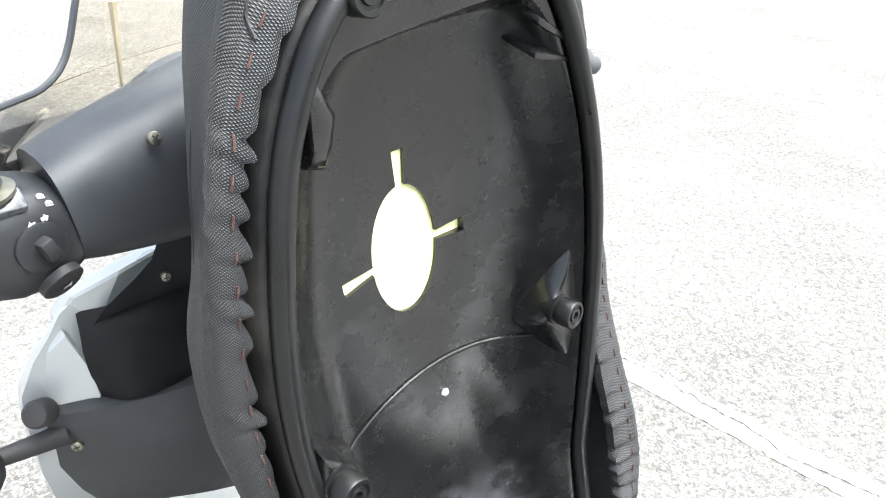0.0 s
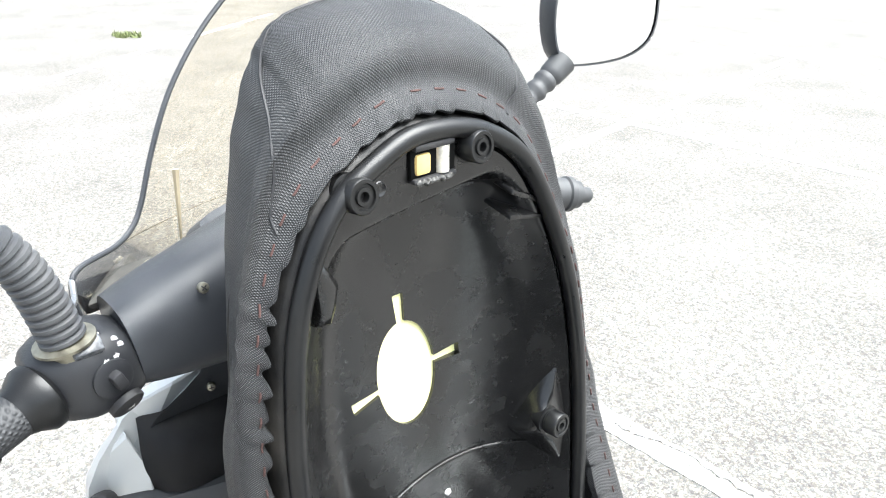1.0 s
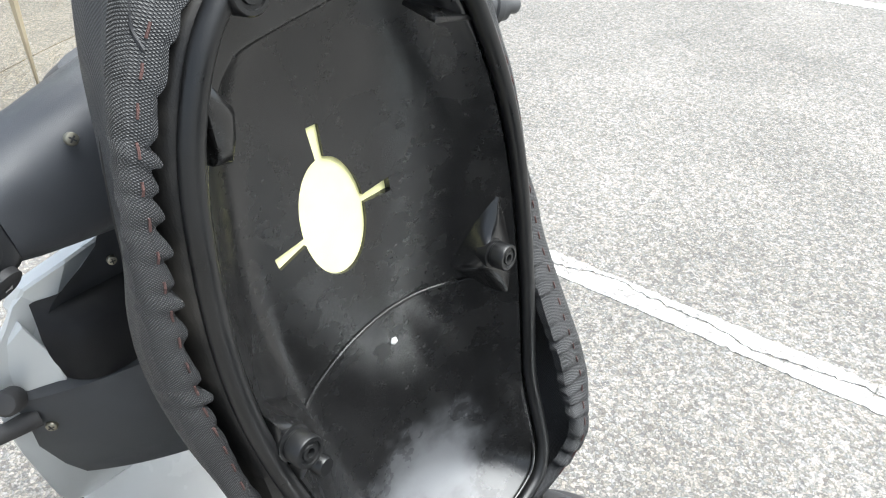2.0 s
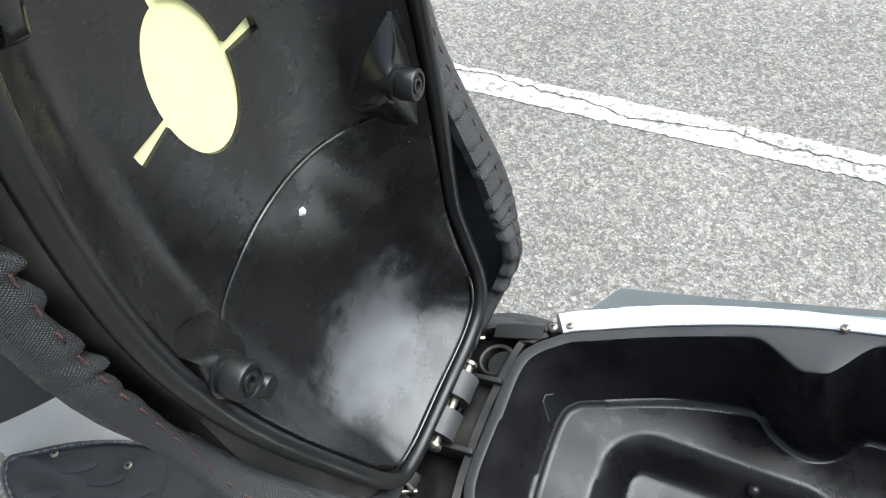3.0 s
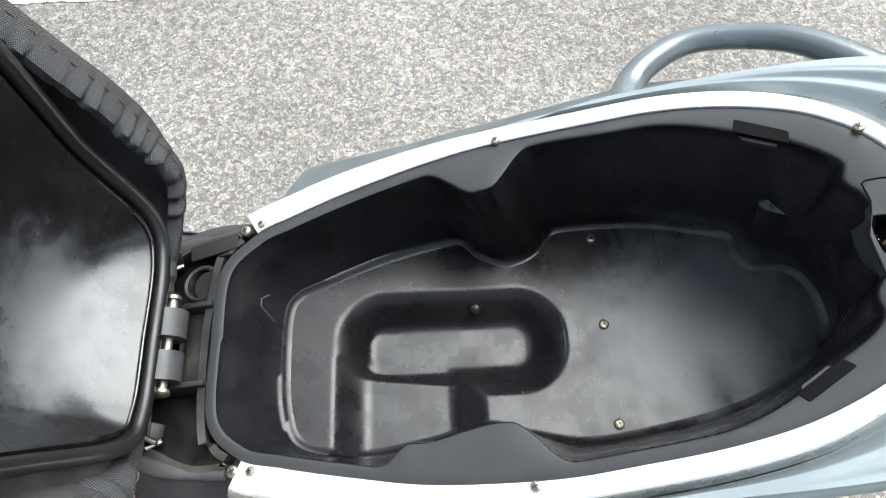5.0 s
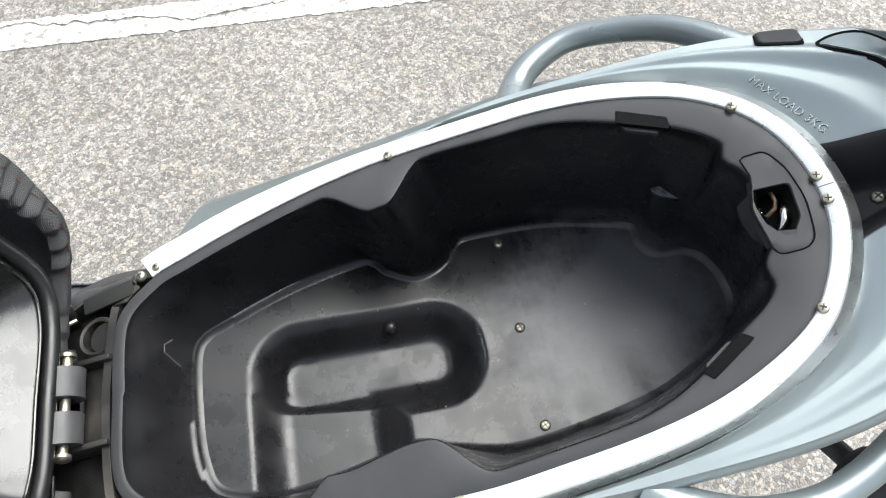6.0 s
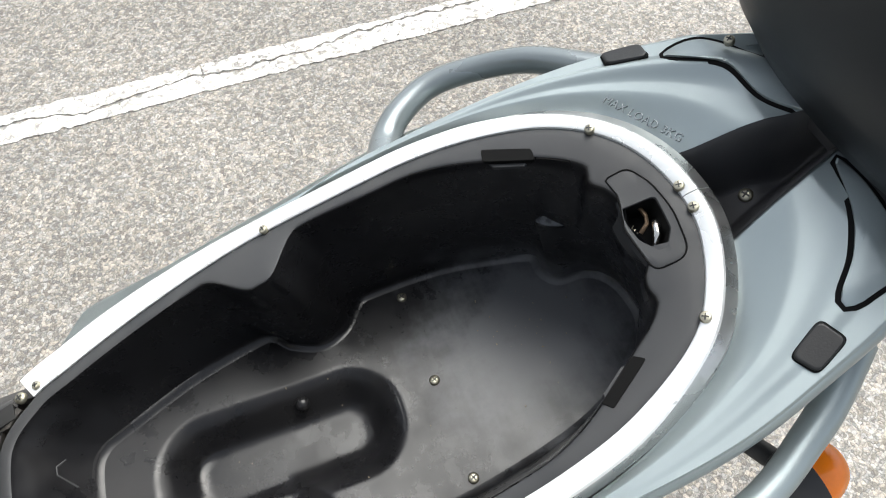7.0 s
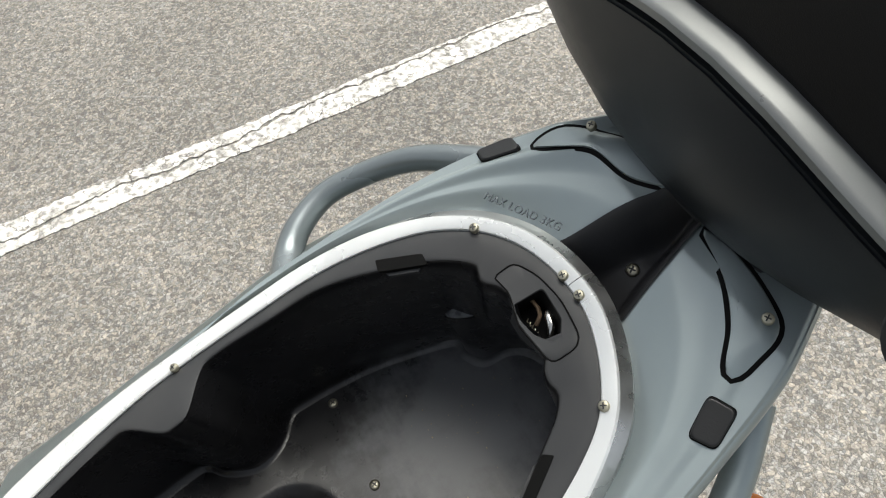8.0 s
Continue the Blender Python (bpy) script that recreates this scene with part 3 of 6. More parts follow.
def bucket():
    def at(loop, z):
        return [L(p.x, p.y, z(p)) for p in loop]

    loops = [at(EDGE, lambda p: rim_z(p.x) - 0.018), at(EDGE, lambda p: rim_z(p.x)), at(offset(EDGE, -0.002), lambda p: rim_z(p.x) + 0.001), at(offset(EDGE, lambda p: -0.0066 - 0.0040 * smooth(0.455, 0.475, p.x)), lambda p: rim_z(p.x) + 0.001),
             at(offset(MOUTH, 0.003), lambda p: rim_z(p.x) + 0.001), at(offset(MOUTH, 0.001), lambda p: rim_z(p.x) + 0.0002), at(MOUTH, lambda p: rim_z(p.x) - 0.002)]
    lip = len(loops)
    for i, s in enumerate((0.08, 0.2, 0.35, 0.5, 0.65, 0.8, 0.9, 0.96)):
        row = []
        for m, f in zip(MOUTH, FLOOR):
            w = s * 0.75 + 0.25 * s ** 3 if i else s * 0.3
            q = m.lerp(f, min(1, w + 0.04 * math.sin(math.pi * s)))
            z = rim_z(m.x) * (1 - s) + (floor_z(f.x, f.y) + 0.001) * s
            row.append(L(q.x, q.y, z))
        loops.append(row)
    loops.append([L(f.x, f.y, floor_z(f.x, f.y) + 0.0035) for f in offset(FLOOR, -0.0005)])
    loops.append([L(f.x, f.y, floor_z(f.x, f.y) + 0.001) for f in offset(FLOOR, -0.003)])
    loops.append([L(f.x, f.y, floor_z(f.x, f.y)) for f in offset(FLOOR, -0.006)])
    loops.append([L(f.x, f.y, floor_z(f.x, f.y) - 0.0012) for f in offset(FLOOR, -0.010)])
    bm = loft(loops)
    bm.faces.ensure_lookup_table()
    open_up = []
    for i, f in enumerate(bm.faces):
        if i < (lip - 2) * N:
            f.material_index = 1
        if i // N in (3, 4) and EDGE[i % N].x > 0.47 and -0.021 < EDGE[i % N].y < 0.040 and -0.021 < EDGE[(i + 1) % N].y < 0.040:
            open_up.append(f)
    bmesh.ops.delete(bm, geom=open_up, context="FACES_ONLY")
    # the floor itself, as an even sheet that runs under the foot of the walls
    edge = offset(FLOOR, -0.004)

    def inside(x, y):
        hit = False
        for p, q in zip(edge, edge[1:] + edge[:1]):
            if (p.y > y) != (q.y > y) and x < (q.x - p.x) * (y - p.y) / (q.y - p.y) + p.x:
                hit = not hit
        return hit

    cell, verts = 0.0025, {}

    def at_cell(i, j):
        if (i, j) not in verts:
            x, y = i * cell, -0.11 + j * cell
            verts[i, j] = bm.verts.new(L(x, y, floor_z(x, y) - 0.0003))
        return verts[i, j]

    for i in range(0, 212):
        for j in range(0, 98):
            if inside((i + 0.5) * cell, -0.11 + (j + 0.5) * cell):
                bm.faces.new((at_cell(i, j), at_cell(i + 1, j), at_cell(i + 1, j + 1), at_cell(i, j + 1)))
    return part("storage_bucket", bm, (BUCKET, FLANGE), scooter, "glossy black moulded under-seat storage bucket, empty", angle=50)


storage = bucket()
for y in (0.110, 0.016, -0.081):
    screw(L(0.32, y, floor_z(0.32, y)), (0, 0, 1), storage, 0.0050)
part("button", lathe(L(0.197, 0.042, 0.604), (0, -0.5, 1), [(0.0072, 0), (0.0072, 0.0015), (0.0058, 0.004), (0.003, 0.0055), (0.001, 0.006)]), BUCKET, storage)


def strip(lo, hi, name, label):
    """One half of the painted trim strip round the storage rim, with its screws."""
    idx = [i % N for i in range(lo, hi + 1)]
    e, o = EDGE, offset(EDGE, lambda p: 0.013 + 0.009 * smooth(0.25, 0.05, p.x) - 0.004 * smooth(0.38, 0.47, p.x))
    o2 = offset(EDGE, lambda p: 0.018 + 0.011 * smooth(0.25, 0.05, p.x) + 0.002 * smooth(0.36, 0.46, p.x))
    rows = []
    for loop, h in ((e, -0.006), (e, 0.0025), (offset(EDGE, 0.0015), 0.0035), (o, 0.003), (offset(o, 0.0018), 0.0015), (o2, -0.006), (offset(o2, 0.0025), -0.014), (offset(o2, -0.002), -0.03)):
        run = [loop[i].copy() for i in idx]
        run[0], run[-1] = run[0].lerp(run[1], 0.07), run[-1].lerp(run[-2], 0.07)
        rows.append([R(p.x, p.y, h) for p in run])
    bm = loft(rows, False)
    bm.faces.ensure_lookup_table()
    for i, f in enumerate(bm.faces):
        f.material_index = int(i >= 4 * (len(idx) - 1))
    for k in (0, -1):
        bm.faces.new([bm.verts.new(r[k]) for r in rows])
    return part(name, bm, (WHITE, TRIMSIDE), scooter, label, angle=35)


def index_near(x, y):
    return min(range(N), key=lambda i: (EDGE[i] - Vector((x, y, 0))).length)


first_r, last_r = index_near(-0.010, 0.105), index_near(0.486, 0.0085)
last_l = index_near(-0.006, -0.103)
trim_r = strip(first_r, last_r, "trim_strip", "silver-white painted trim strip screwed along the storage rim")
trim_l = strip(last_r, last_l, "trim_strip", "silver-white painted trim strip screwed along the storage rim")
for owner, spots in ((trim_r, ((-0.003, 0.113), (0.215, 0.1535), (0.462, 0.091), (0.4885, 0.0175))), (trim_l, ((0.003, -0.113), (0.220, -0.1385), (0.460, -0.071), (0.4885, -0.001)))):
    for x, y in spots:
        screw(R(x, y, 0.0035), rim_normal(x, y), owner, 0.0038, turn=x * 9)



def rounded(pts, cut=0.2):
    """The corners of a small outline, each eased over by a short bevel."""
    out = []
    for k in range(len(pts)):
        p, q, r_ = (Vector((*pts[(k + d) % len(pts)], 0)) for d in (-1, 0, 1))
        out += [q.lerp(p, cut), q.lerp(p, cut * 0.3).lerp(q.lerp(r_, cut * 0.3), 0.5), q.lerp(r_, cut)]
    return out


def notch(pts):
    """A finger notch on the rim: a near-black slab for its pocket's shade, with a ledge along its lower side."""
    c = sum((Vector((*p, 0)) for p in pts), Vector()) / 4
    up = rim_normal(c.x, c.y)
    e, d, b, a = (Vector((*p, 0)) for p in pts)
    ob = part("finger_notch", slab([R(p.x, p.y, -0.001) for p in rounded([v.xy for v in (e, d, d.lerp(b, 1.35), e.lerp(a, 1.35))], 0.12)], 0.0026, up, 0.0004), DARK, storage)
    n0, n1, f0, f1 = e.lerp(a, 1.3), d.lerp(b, 1.3), e.lerp(a, 1.65), d.lerp(b, 1.65)
    ledge = [n0.lerp(n1, 0.14), n0.lerp(n1, 0.86), f0.lerp(f1, 0.80), f0.lerp(f1, 0.20)]
    part("notch_ledge", slab([R(p.x, p.y, -0.006) for p in ledge], 0.003, up, 0.0008), FLANGE, ob)


notch([(0.393, 0.123), (0.424, 0.102), (0.423, 0.094), (0.391, 0.115)])
notch([(0.4215, -0.0785), (0.3916, -0.0985), (0.3880, -0.0940), (0.4170, -0.0745)])
# latch recess and lock at the tail end
def polar(pts, centre, cut, n=96):
    """The outline through pts with rounded corners, taken at n even turns about centre."""
    c = Vector((*centre, 0))
    ring_pts = []
    for k in range(len(pts)):
        p, q, r_ = (Vector((*pts[(k + d) % len(pts)], 0)) for d in (-1, 0, 1))
        a, b = q.lerp(p, cut), q.lerp(r_, cut)
        ring_pts += [a.lerp(q, u).lerp(q.lerp(b, u), u) for u in (0, 0.25, 0.5, 0.75, 1)]
    out = []
    for k in range(n):
        d = Vector((math.cos(2 * math.pi * k / n), math.sin(2 * math.pi * k / n), 0))
        best = 0.0
        for p, q in zip(ring_pts, ring_pts[1:] + ring_pts[:1]):
            e, w = q - p, p - c
            den = d.x * e.y - d.y * e.x
            if abs(den) > 1e-12:
                u = (w.x * e.y - w.y * e.x) / den
                v = (w.x * d.y - w.y * d.x) / den
                if u > 0 and -1e-6 <= v <= 1 + 1e-6:
                    best = max(best, u)
        out.append(c + d * best)
    return out


PLATE = polar([(0.453, 0.0488), (0.4696, 0.0486), (0.4765, 0.0306), (0.4788, 0.0051), (0.4745, -0.0225), (0.4685, -0.0285), (0.4506, -0.0279), (0.4485, 0.003), (0.4485, 0.0094), (0.453, 0.0217), (0.456, 0.036)], (0.464, 0.010), 0.3)
GATE = polar([(0.4520, 0.0225), (0.4745, 0.0200), (0.4722, -0.006), (0.4650, -0.0165), (0.4590, -0.0160), (0.4525, -0.004), (0.4512, 0.0094)], (0.464, 0.006), 0.14)


def plate_place(p, h):
    return R(p.x, p.y, h)


CORE = Vector((0.464, 0.008, 0))
rows = [[plate_place(p, -0.006) for p in PLATE], [plate_place(p, 0.0010) for p in PLATE], [plate_place(p.lerp(CORE, 0.04), 0.0016) for p in PLATE]]
rows += [[plate_place(p.lerp(q, 0.5), 0.0015) for p, q in zip(PLATE, GATE)], [plate_place(p.lerp(CORE, -0.03), 0.0015) for p in GATE], [plate_place(p, 0.001) for p in GATE], [plate_place(p, -0.024) for p in GATE]]
lock = part("latch_plate", loft(rows, True, (False, True)), FLANGE, storage, angle=30)
part("latch_gap", ring([plate_place(p.lerp(CORE, -0.02), 0.0012) for p in PLATE], 0.0006, 6), DARK, lock)
# black floor and liner: the latch well's shade is painted on
part("latch_floor", slab([plate_place(p, -0.0235) for p in GATE], 0.001, rim_normal(0.466, 0.01), 0.0005), DARK, lock)
part("latch_well", loft([[plate_place(p.lerp(CORE, 0.02), 0.0002) for p in GATE], [plate_place(p.lerp(CORE, 0.02), -0.0232) for p in GATE]]), DARK, lock)
part("latch_hook", sweep([R(*v) for v in ((0.4665, 0.027, -0.012), (0.468, 0.020, -0.010), (0.468, 0.013, -0.009), (0.4665, 0.008, -0.010), (0.461, 0.004, -0.012))], 0.0016, 8), RUST, lock)
part("latch_lever", sweep([R(*v) for v in ((0.472, 0.008, -0.012), (0.470, 0.003, -0.009), (0.468, -0.003, -0.009), (0.464, -0.009, -0.012))], [0.0016, 0.0030, 0.0032, 0.0018], 10), STEEL, lock)
part("latch_spring", sweep([R(0.459 + 0.001 * math.cos(k * 1.4), 0.012 - 0.0007 * k, -0.013 + 0.001 * math.sin(k * 1.4)) for k in range(20)], 0.0004, 6), ZINC, lock)
# a small pale ledge moulded on the rear wall, on top of a shallow pillar
bpy.context.view_layer.update()
eye_, goal = L(0.39, 0.02, 0.749), L(0.459, 0.0875, 0.748)
_, at, _, _ = storage.ray_cast(eye_, (goal - eye_).normalized(), distance=0.3)
along, out = Vector((0.92, -0.39, 0)), Vector((-0.39, -0.92, 0))
rows = []
for drop, a, b in ((0.05, 0.012, 0.0005), (0.03, 0.0135, 0.0025), (0.012, 0.0158, 0.0052), (0.0012, 0.0172, 0.0064), (0.0, 0.0164, 0.0056)):
    c = at - out * 0.001 + Vector((0.16 * drop, -0.03 * drop, -drop))
    rows.append([c + along * a * math.cos(k * math.pi / 16) + out * b * math.sin(k * math.pi / 16) for k in range(32)])
pillar = part("wall_pillar", loft(rows, True, (False, True)), BUCKET, storage, "moulded pillar with a small ledge on the storage wall", angle=30)
# pale cap: the sky reflected on the ledge is painted as lighter grey
part("ledge", slab([at - out * 0.001 + along * 0.0162 * math.cos(k * math.pi / 16) + out * 0.0054 * math.sin(k * math.pi / 16) + Vector((0, 0, 0.0004)) for k in range(32)], 0.0008, Vector((0, 0, 1)), 0.0003), WORN_SHEEN, pillar, "grey ledge with its sky sheen in the colour")
part("moulding_mark", sweep([L(0.0, 0.052, 0.648), L(-0.006, 0.047, 0.652), L(-0.006, 0.040, 0.652), L(0.004, 0.028, 0.638)], 0.0008, 6), FLANGE, storage)


# ---- hinge and front body behind the storage ----
def hinge():
    """The dusty hinge bay ahead of the storage: two bays beside a raised bridge that carries the seat's pivot."""
    out = spline([(-0.040, 0.085, 0), (-0.020, 0.108, 0), (-0.05, 0.112, 0), (-0.085, 0.100, 0), (-0.118, 0.075, 0), (-0.125, 0, 0), (-0.118, -0.075, 0), (-0.085, -0.098, 0), (-0.05, -0.112, 0), (-0.018, -0.108, 0), (-0.040, -0.085, 0), (-0.047, 0, 0)], 96)
    inn = offset_about(out, -0.007, (-0.08, 0))
    rows = [[R(p.x, p.y, -0.10) for p in out], [R(p.x, p.y, 0.0) for p in out], [R(p.x, p.y, 0.001) for p in inn], [R(p.x, p.y, -0.028) for p in inn]]
    return part("hinge_bay", loft(rows, True, (False, True)), DIRTY, scooter, "dusty black plastic hinge bay with rusty bolts")


def offset_about(loop, d, centre):
    k, out = len(loop), []
    for i, p in enumerate(loop):
        t = loop[(i + 1) % k] - loop[i - 1]
        nrm = Vector((t.y, -t.x, 0)).normalized()
        if nrm.dot(p - Vector((*centre, 0))) < 0:
            nrm.negate()
        out.append(p + nrm * d)
    return out


bay = hinge()
# added near-black sheet that closes the view down through the bay
part("bay_skirt", slab([R(p.x, p.y, -0.055) for p in spline([(-0.035, 0.116, 0), (-0.10, 0.116, 0), (-0.145, 0.0, 0), (-0.10, -0.116, 0), (-0.035, -0.116, 0), (-0.062, -0.07, 0), (-0.064, 0, 0), (-0.062, 0.07, 0)], 60)], 0.004, rim_normal(-0.05, 0), 0.001), DARK, bay)
bm = block(frame_at(R(-0.056, 0.0, -0.016), rim_normal(-0.07, 0)), (0.036, 0.076, 0.016), 0.006)
for y in (0.037, -0.037):
    block(frame_at(R(-0.075, y, -0.006), rim_normal(-0.07, 0)), (0.066, 0.006, 0.024), 0.002, bm)
part("hinge_bridge", bm, DIRTY, bay)
bm = lathe(R(-0.054, 0.060, -0.030), rim_normal(-0.05, 0.05), [(0.019, 0), (0.019, 0.026), (0.017, 0.028), (0.0145, 0.027), (0.0145, 0.004)], 28)
part("drain_cup", bm, DIRTY, bay)
# black disc near the cup's top: the bore's shade as colour
part("drain_hole", lathe(R(-0.054, 0.060, -0.004), rim_normal(-0.05, 0.05), [(0.0142, 0), (0.0142, 0.001)], 24), material("hole_shade_black", (0.003, 0.003, 0.003), 0.9), bay)
part("hinge_pin", sweep([L(-0.080, y, 0.674) for y in (-0.043, -0.02, 0.0, 0.02, 0.043)], 0.0042, 12), ZINC, bay)
for y, s in ((-0.042, -1), (0.042, 1)):
    part("bolt", lathe(L(-0.080, y, 0.674), (0, s, 0.1), [(0.007, 0), (0.007, 0.003), (0.005, 0.0045), (0.002, 0.005)], 12), ZINC, bay)
for y, yaw in ((0.088, 20), (-0.078, -24)):
    bm = block(frame_at(R(-0.098, y, -0.002), rim_normal(-0.1, 0)) @ pose(0, 0, 0, 0, 24, yaw), (0.028, 0.004, 0.034), 0.0015)
    part("bracket", bm, DIRTY, bay)
    part("clip", sweep([R(-0.094 + 0.004 * k, y - 0.01 + 0.002 * k, 0.004 - 0.002 * k) for k in range(4)], 0.0022, 8), ZINC, bay)
# the sagging plate between the arms, and the satin lips that close the bay to both sides
rows = []
for k in range(13):
    x = -0.079 + 0.040 * k / 12
    rows.append([R(x, 0.034 - 0.070 * q / 14, -0.006 - 0.013 * math.sin(math.pi * min(1.0, k / 9)) - 0.004 * math.sin(math.pi * q / 14)) for q in range(15)])
part("hinge_plate", loft(rows, False), DIRTY, bay, "dusty sagging plate between the hinge arms")
for pts in (((-0.121, 0.080), (-0.104, 0.093), (-0.080, 0.103), (-0.052, 0.108), (-0.026, 0.109)), ((-0.122, -0.082), (-0.108, -0.094), (-0.084, -0.104), (-0.052, -0.112), (-0.020, -0.114))):
    lip_path = spline([(x, y, 0) for x, y in pts], 30, False)
    part("bay_lip", sweep([R(p.x, p.y, -0.002) for p in lip_path], [0.0035 + 0.0035 * math.sin(math.pi * min(1.0, k / 29 * 1.3 + 0.1)) ** 0.7 if k < 25 else 0.0042 for k in range(30)], 12, 0.8), KNUCKLE, bay, "satin dark lip along the hinge bay")
for y, turn in ((0.060, 14), (-0.066, -10)):
    bm = block(frame_at(R(-0.104, y, -0.008), rim_normal(-0.1, 0)) @ pose(0, 0, 0, 10, -30, turn), (0.026, 0.030, 0.003), 0.0012)
    block(frame_at(R(-0.094, y - 0.006, -0.014), rim_normal(-0.1, 0)) @ pose(0, 0, 0, 0, 50, turn), (0.014, 0.016, 0.003), 0.001, bm)
    part("spring_bracket", bm, DIRTY, bay)
for x, y in ((-0.019, 0.109), (-0.013, -0.112)):
    screw(R(x, y, 0.002), rim_normal(x, y), bay, 0.005)
# a raised bar; its black colour is the slot's shadow
bm = block(frame_at(R(-0.050, 0.097, 0.0005), rim_normal(-0.05, 0.09)) @ pose(0, 0, 0, 0, 0, 8), (0.05, 0.016, 0.003), 0.0012)
part("bay_slot", bm, material("slot_shadow_black", (0.006, 0.006, 0.006), 0.8), bay)

# ---- seat, flipped up and forward ----
NS = 864
RIM = spline([(0.015, 1.260, 0), (0.065, 1.249, 0), (0.106, 1.213, 0), (0.137, 1.131, 0), (0.149, 1.047, 0), (0.147, 0.95, 0), (0.139, 0.86, 0), (0.128, 0.775, 0), (0.108, 0.712, 0), (0.070, 0.690, 0),
              (0.0, 0.688, 0), (-0.062, 0.689, 0), (-0.092, 0.710, 0), (-0.112, 0.80, 0), (-0.127, 0.898, 0), (-0.133, 0.974, 0), (-0.131, 1.04, 0), (-0.119, 1.11, 0), (-0.099, 1.175, 0), (-0.066, 1.226, 0), (-0.022, 1.252, 0)], NS)


def seat_x(z):
    """How far back the seat's sealing plane stands at height z."""
    return -0.112 - 0.0466 * (z - 0.66) + 0.028 * smooth(0.82, 0.68, z)


def flare(z):
    """How far the seat's skirt reaches past its seal, most beside the rider."""
    return 0.046 * smooth(0.98, 0.80, z) * smooth(0.66, 0.75, z)


def wide(p):
    """How far the pan's flange stands out past the seal, low on the left."""
    return 0.018 * smooth(0.97, 0.84, p.y) * smooth(0.695, 0.73, p.y) * smooth(-0.03, -0.09, p.x)


def around(o):
    """The seal's outline moved outwards by o."""
    out = []
    for i, p in enumerate(RIM):
        t = RIM[(i + 5) % NS] - RIM[i - 5]
        nrm = Vector((t.y, -t.x, 0)).normalized()
        if nrm.dot(p - Vector((0.005, 0.98, 0))) < 0:
            nrm.negate()
        out.append(p + nrm * (o(p, i) if callable(o) else o))
    return out


def S(p, dx):
    return L(seat_x(min(p.y, 1.26)) + dx, p.x, p.y)


def pleat(i, amp):
    """Gathers of the cover where it is pulled over the pan's edge: uneven folds, deepest along the left."""
    p = RIM[i]
    s = i * 1.62 / NS
    if p.x < -0.03:
        side = 0.07 + 0.72 * smooth(0.985, 1.04, p.y) * (1 - 0.75 * smooth(1.16, 1.22, p.y)) + 0.55 * smooth(0.77, 0.73, p.y)
    else:
        side = 0.28 + 0.45 * smooth(0.92, 0.78, p.y)
    k = s / 0.0195 + 0.35 * math.sin(s * 31) + 0.2 * math.sin(s * 83)
    f = k - math.floor(k)
    f = 1 - f if p.x < 0 else f
    size = 0.70 + 0.40 * math.sin(math.floor(k) * 2.4)
    v = min(f / 0.68, (1 - f) / 0.32)
    return amp * side * size * ((v * v * (3 - 2 * v)) ** 0.7 * 2 - 0.9)


SPEC = ((0.0138, -0.020, 0.25, 0.0, 0.0040, 0.0014), (0.0140, -0.0120, 0.40, 0.0, 0.0046, 0.0034), (0.0165, -0.0098, 0.60, 0.001, 0.0028, 0.0040), (0.0205, -0.0094, 0.75, 0.002, 0.0006, 0.0028), (0.0240, -0.0105, 0.88, 0.003, 0.0003, 0.0010),
        (0.0262, -0.0112, 0.93, 0.005, 0.0005, 0.0016), (0.0290, -0.0140, 1.0, 0.008, 0.0010, 0.0012), (0.0315, -0.0190, 1.0, 0.012, 0.0012, 0.0), (0.0325, -0.027, 0.95, 0.018, 0.0009, 0.0),
        (0.031, -0.038, 0.8, 0.028, 0.0003, 0.0), (0.028, -0.052, 0.6, 0.040, 0.0, 0.0), (0.022, -0.066, 0.4, 0.050, 0.0, 0.0), (0.012, -0.080, 0.25, 0.052, 0.0, 0.0), (-0.002, -0.092, 0.1, 0.044, 0.0, 0.0), (-0.022, -0.100, 0.0, 0.025, 0.0, 0.0), (-0.05, -0.104, 0.0, 0.0, 0.0, 0.0))


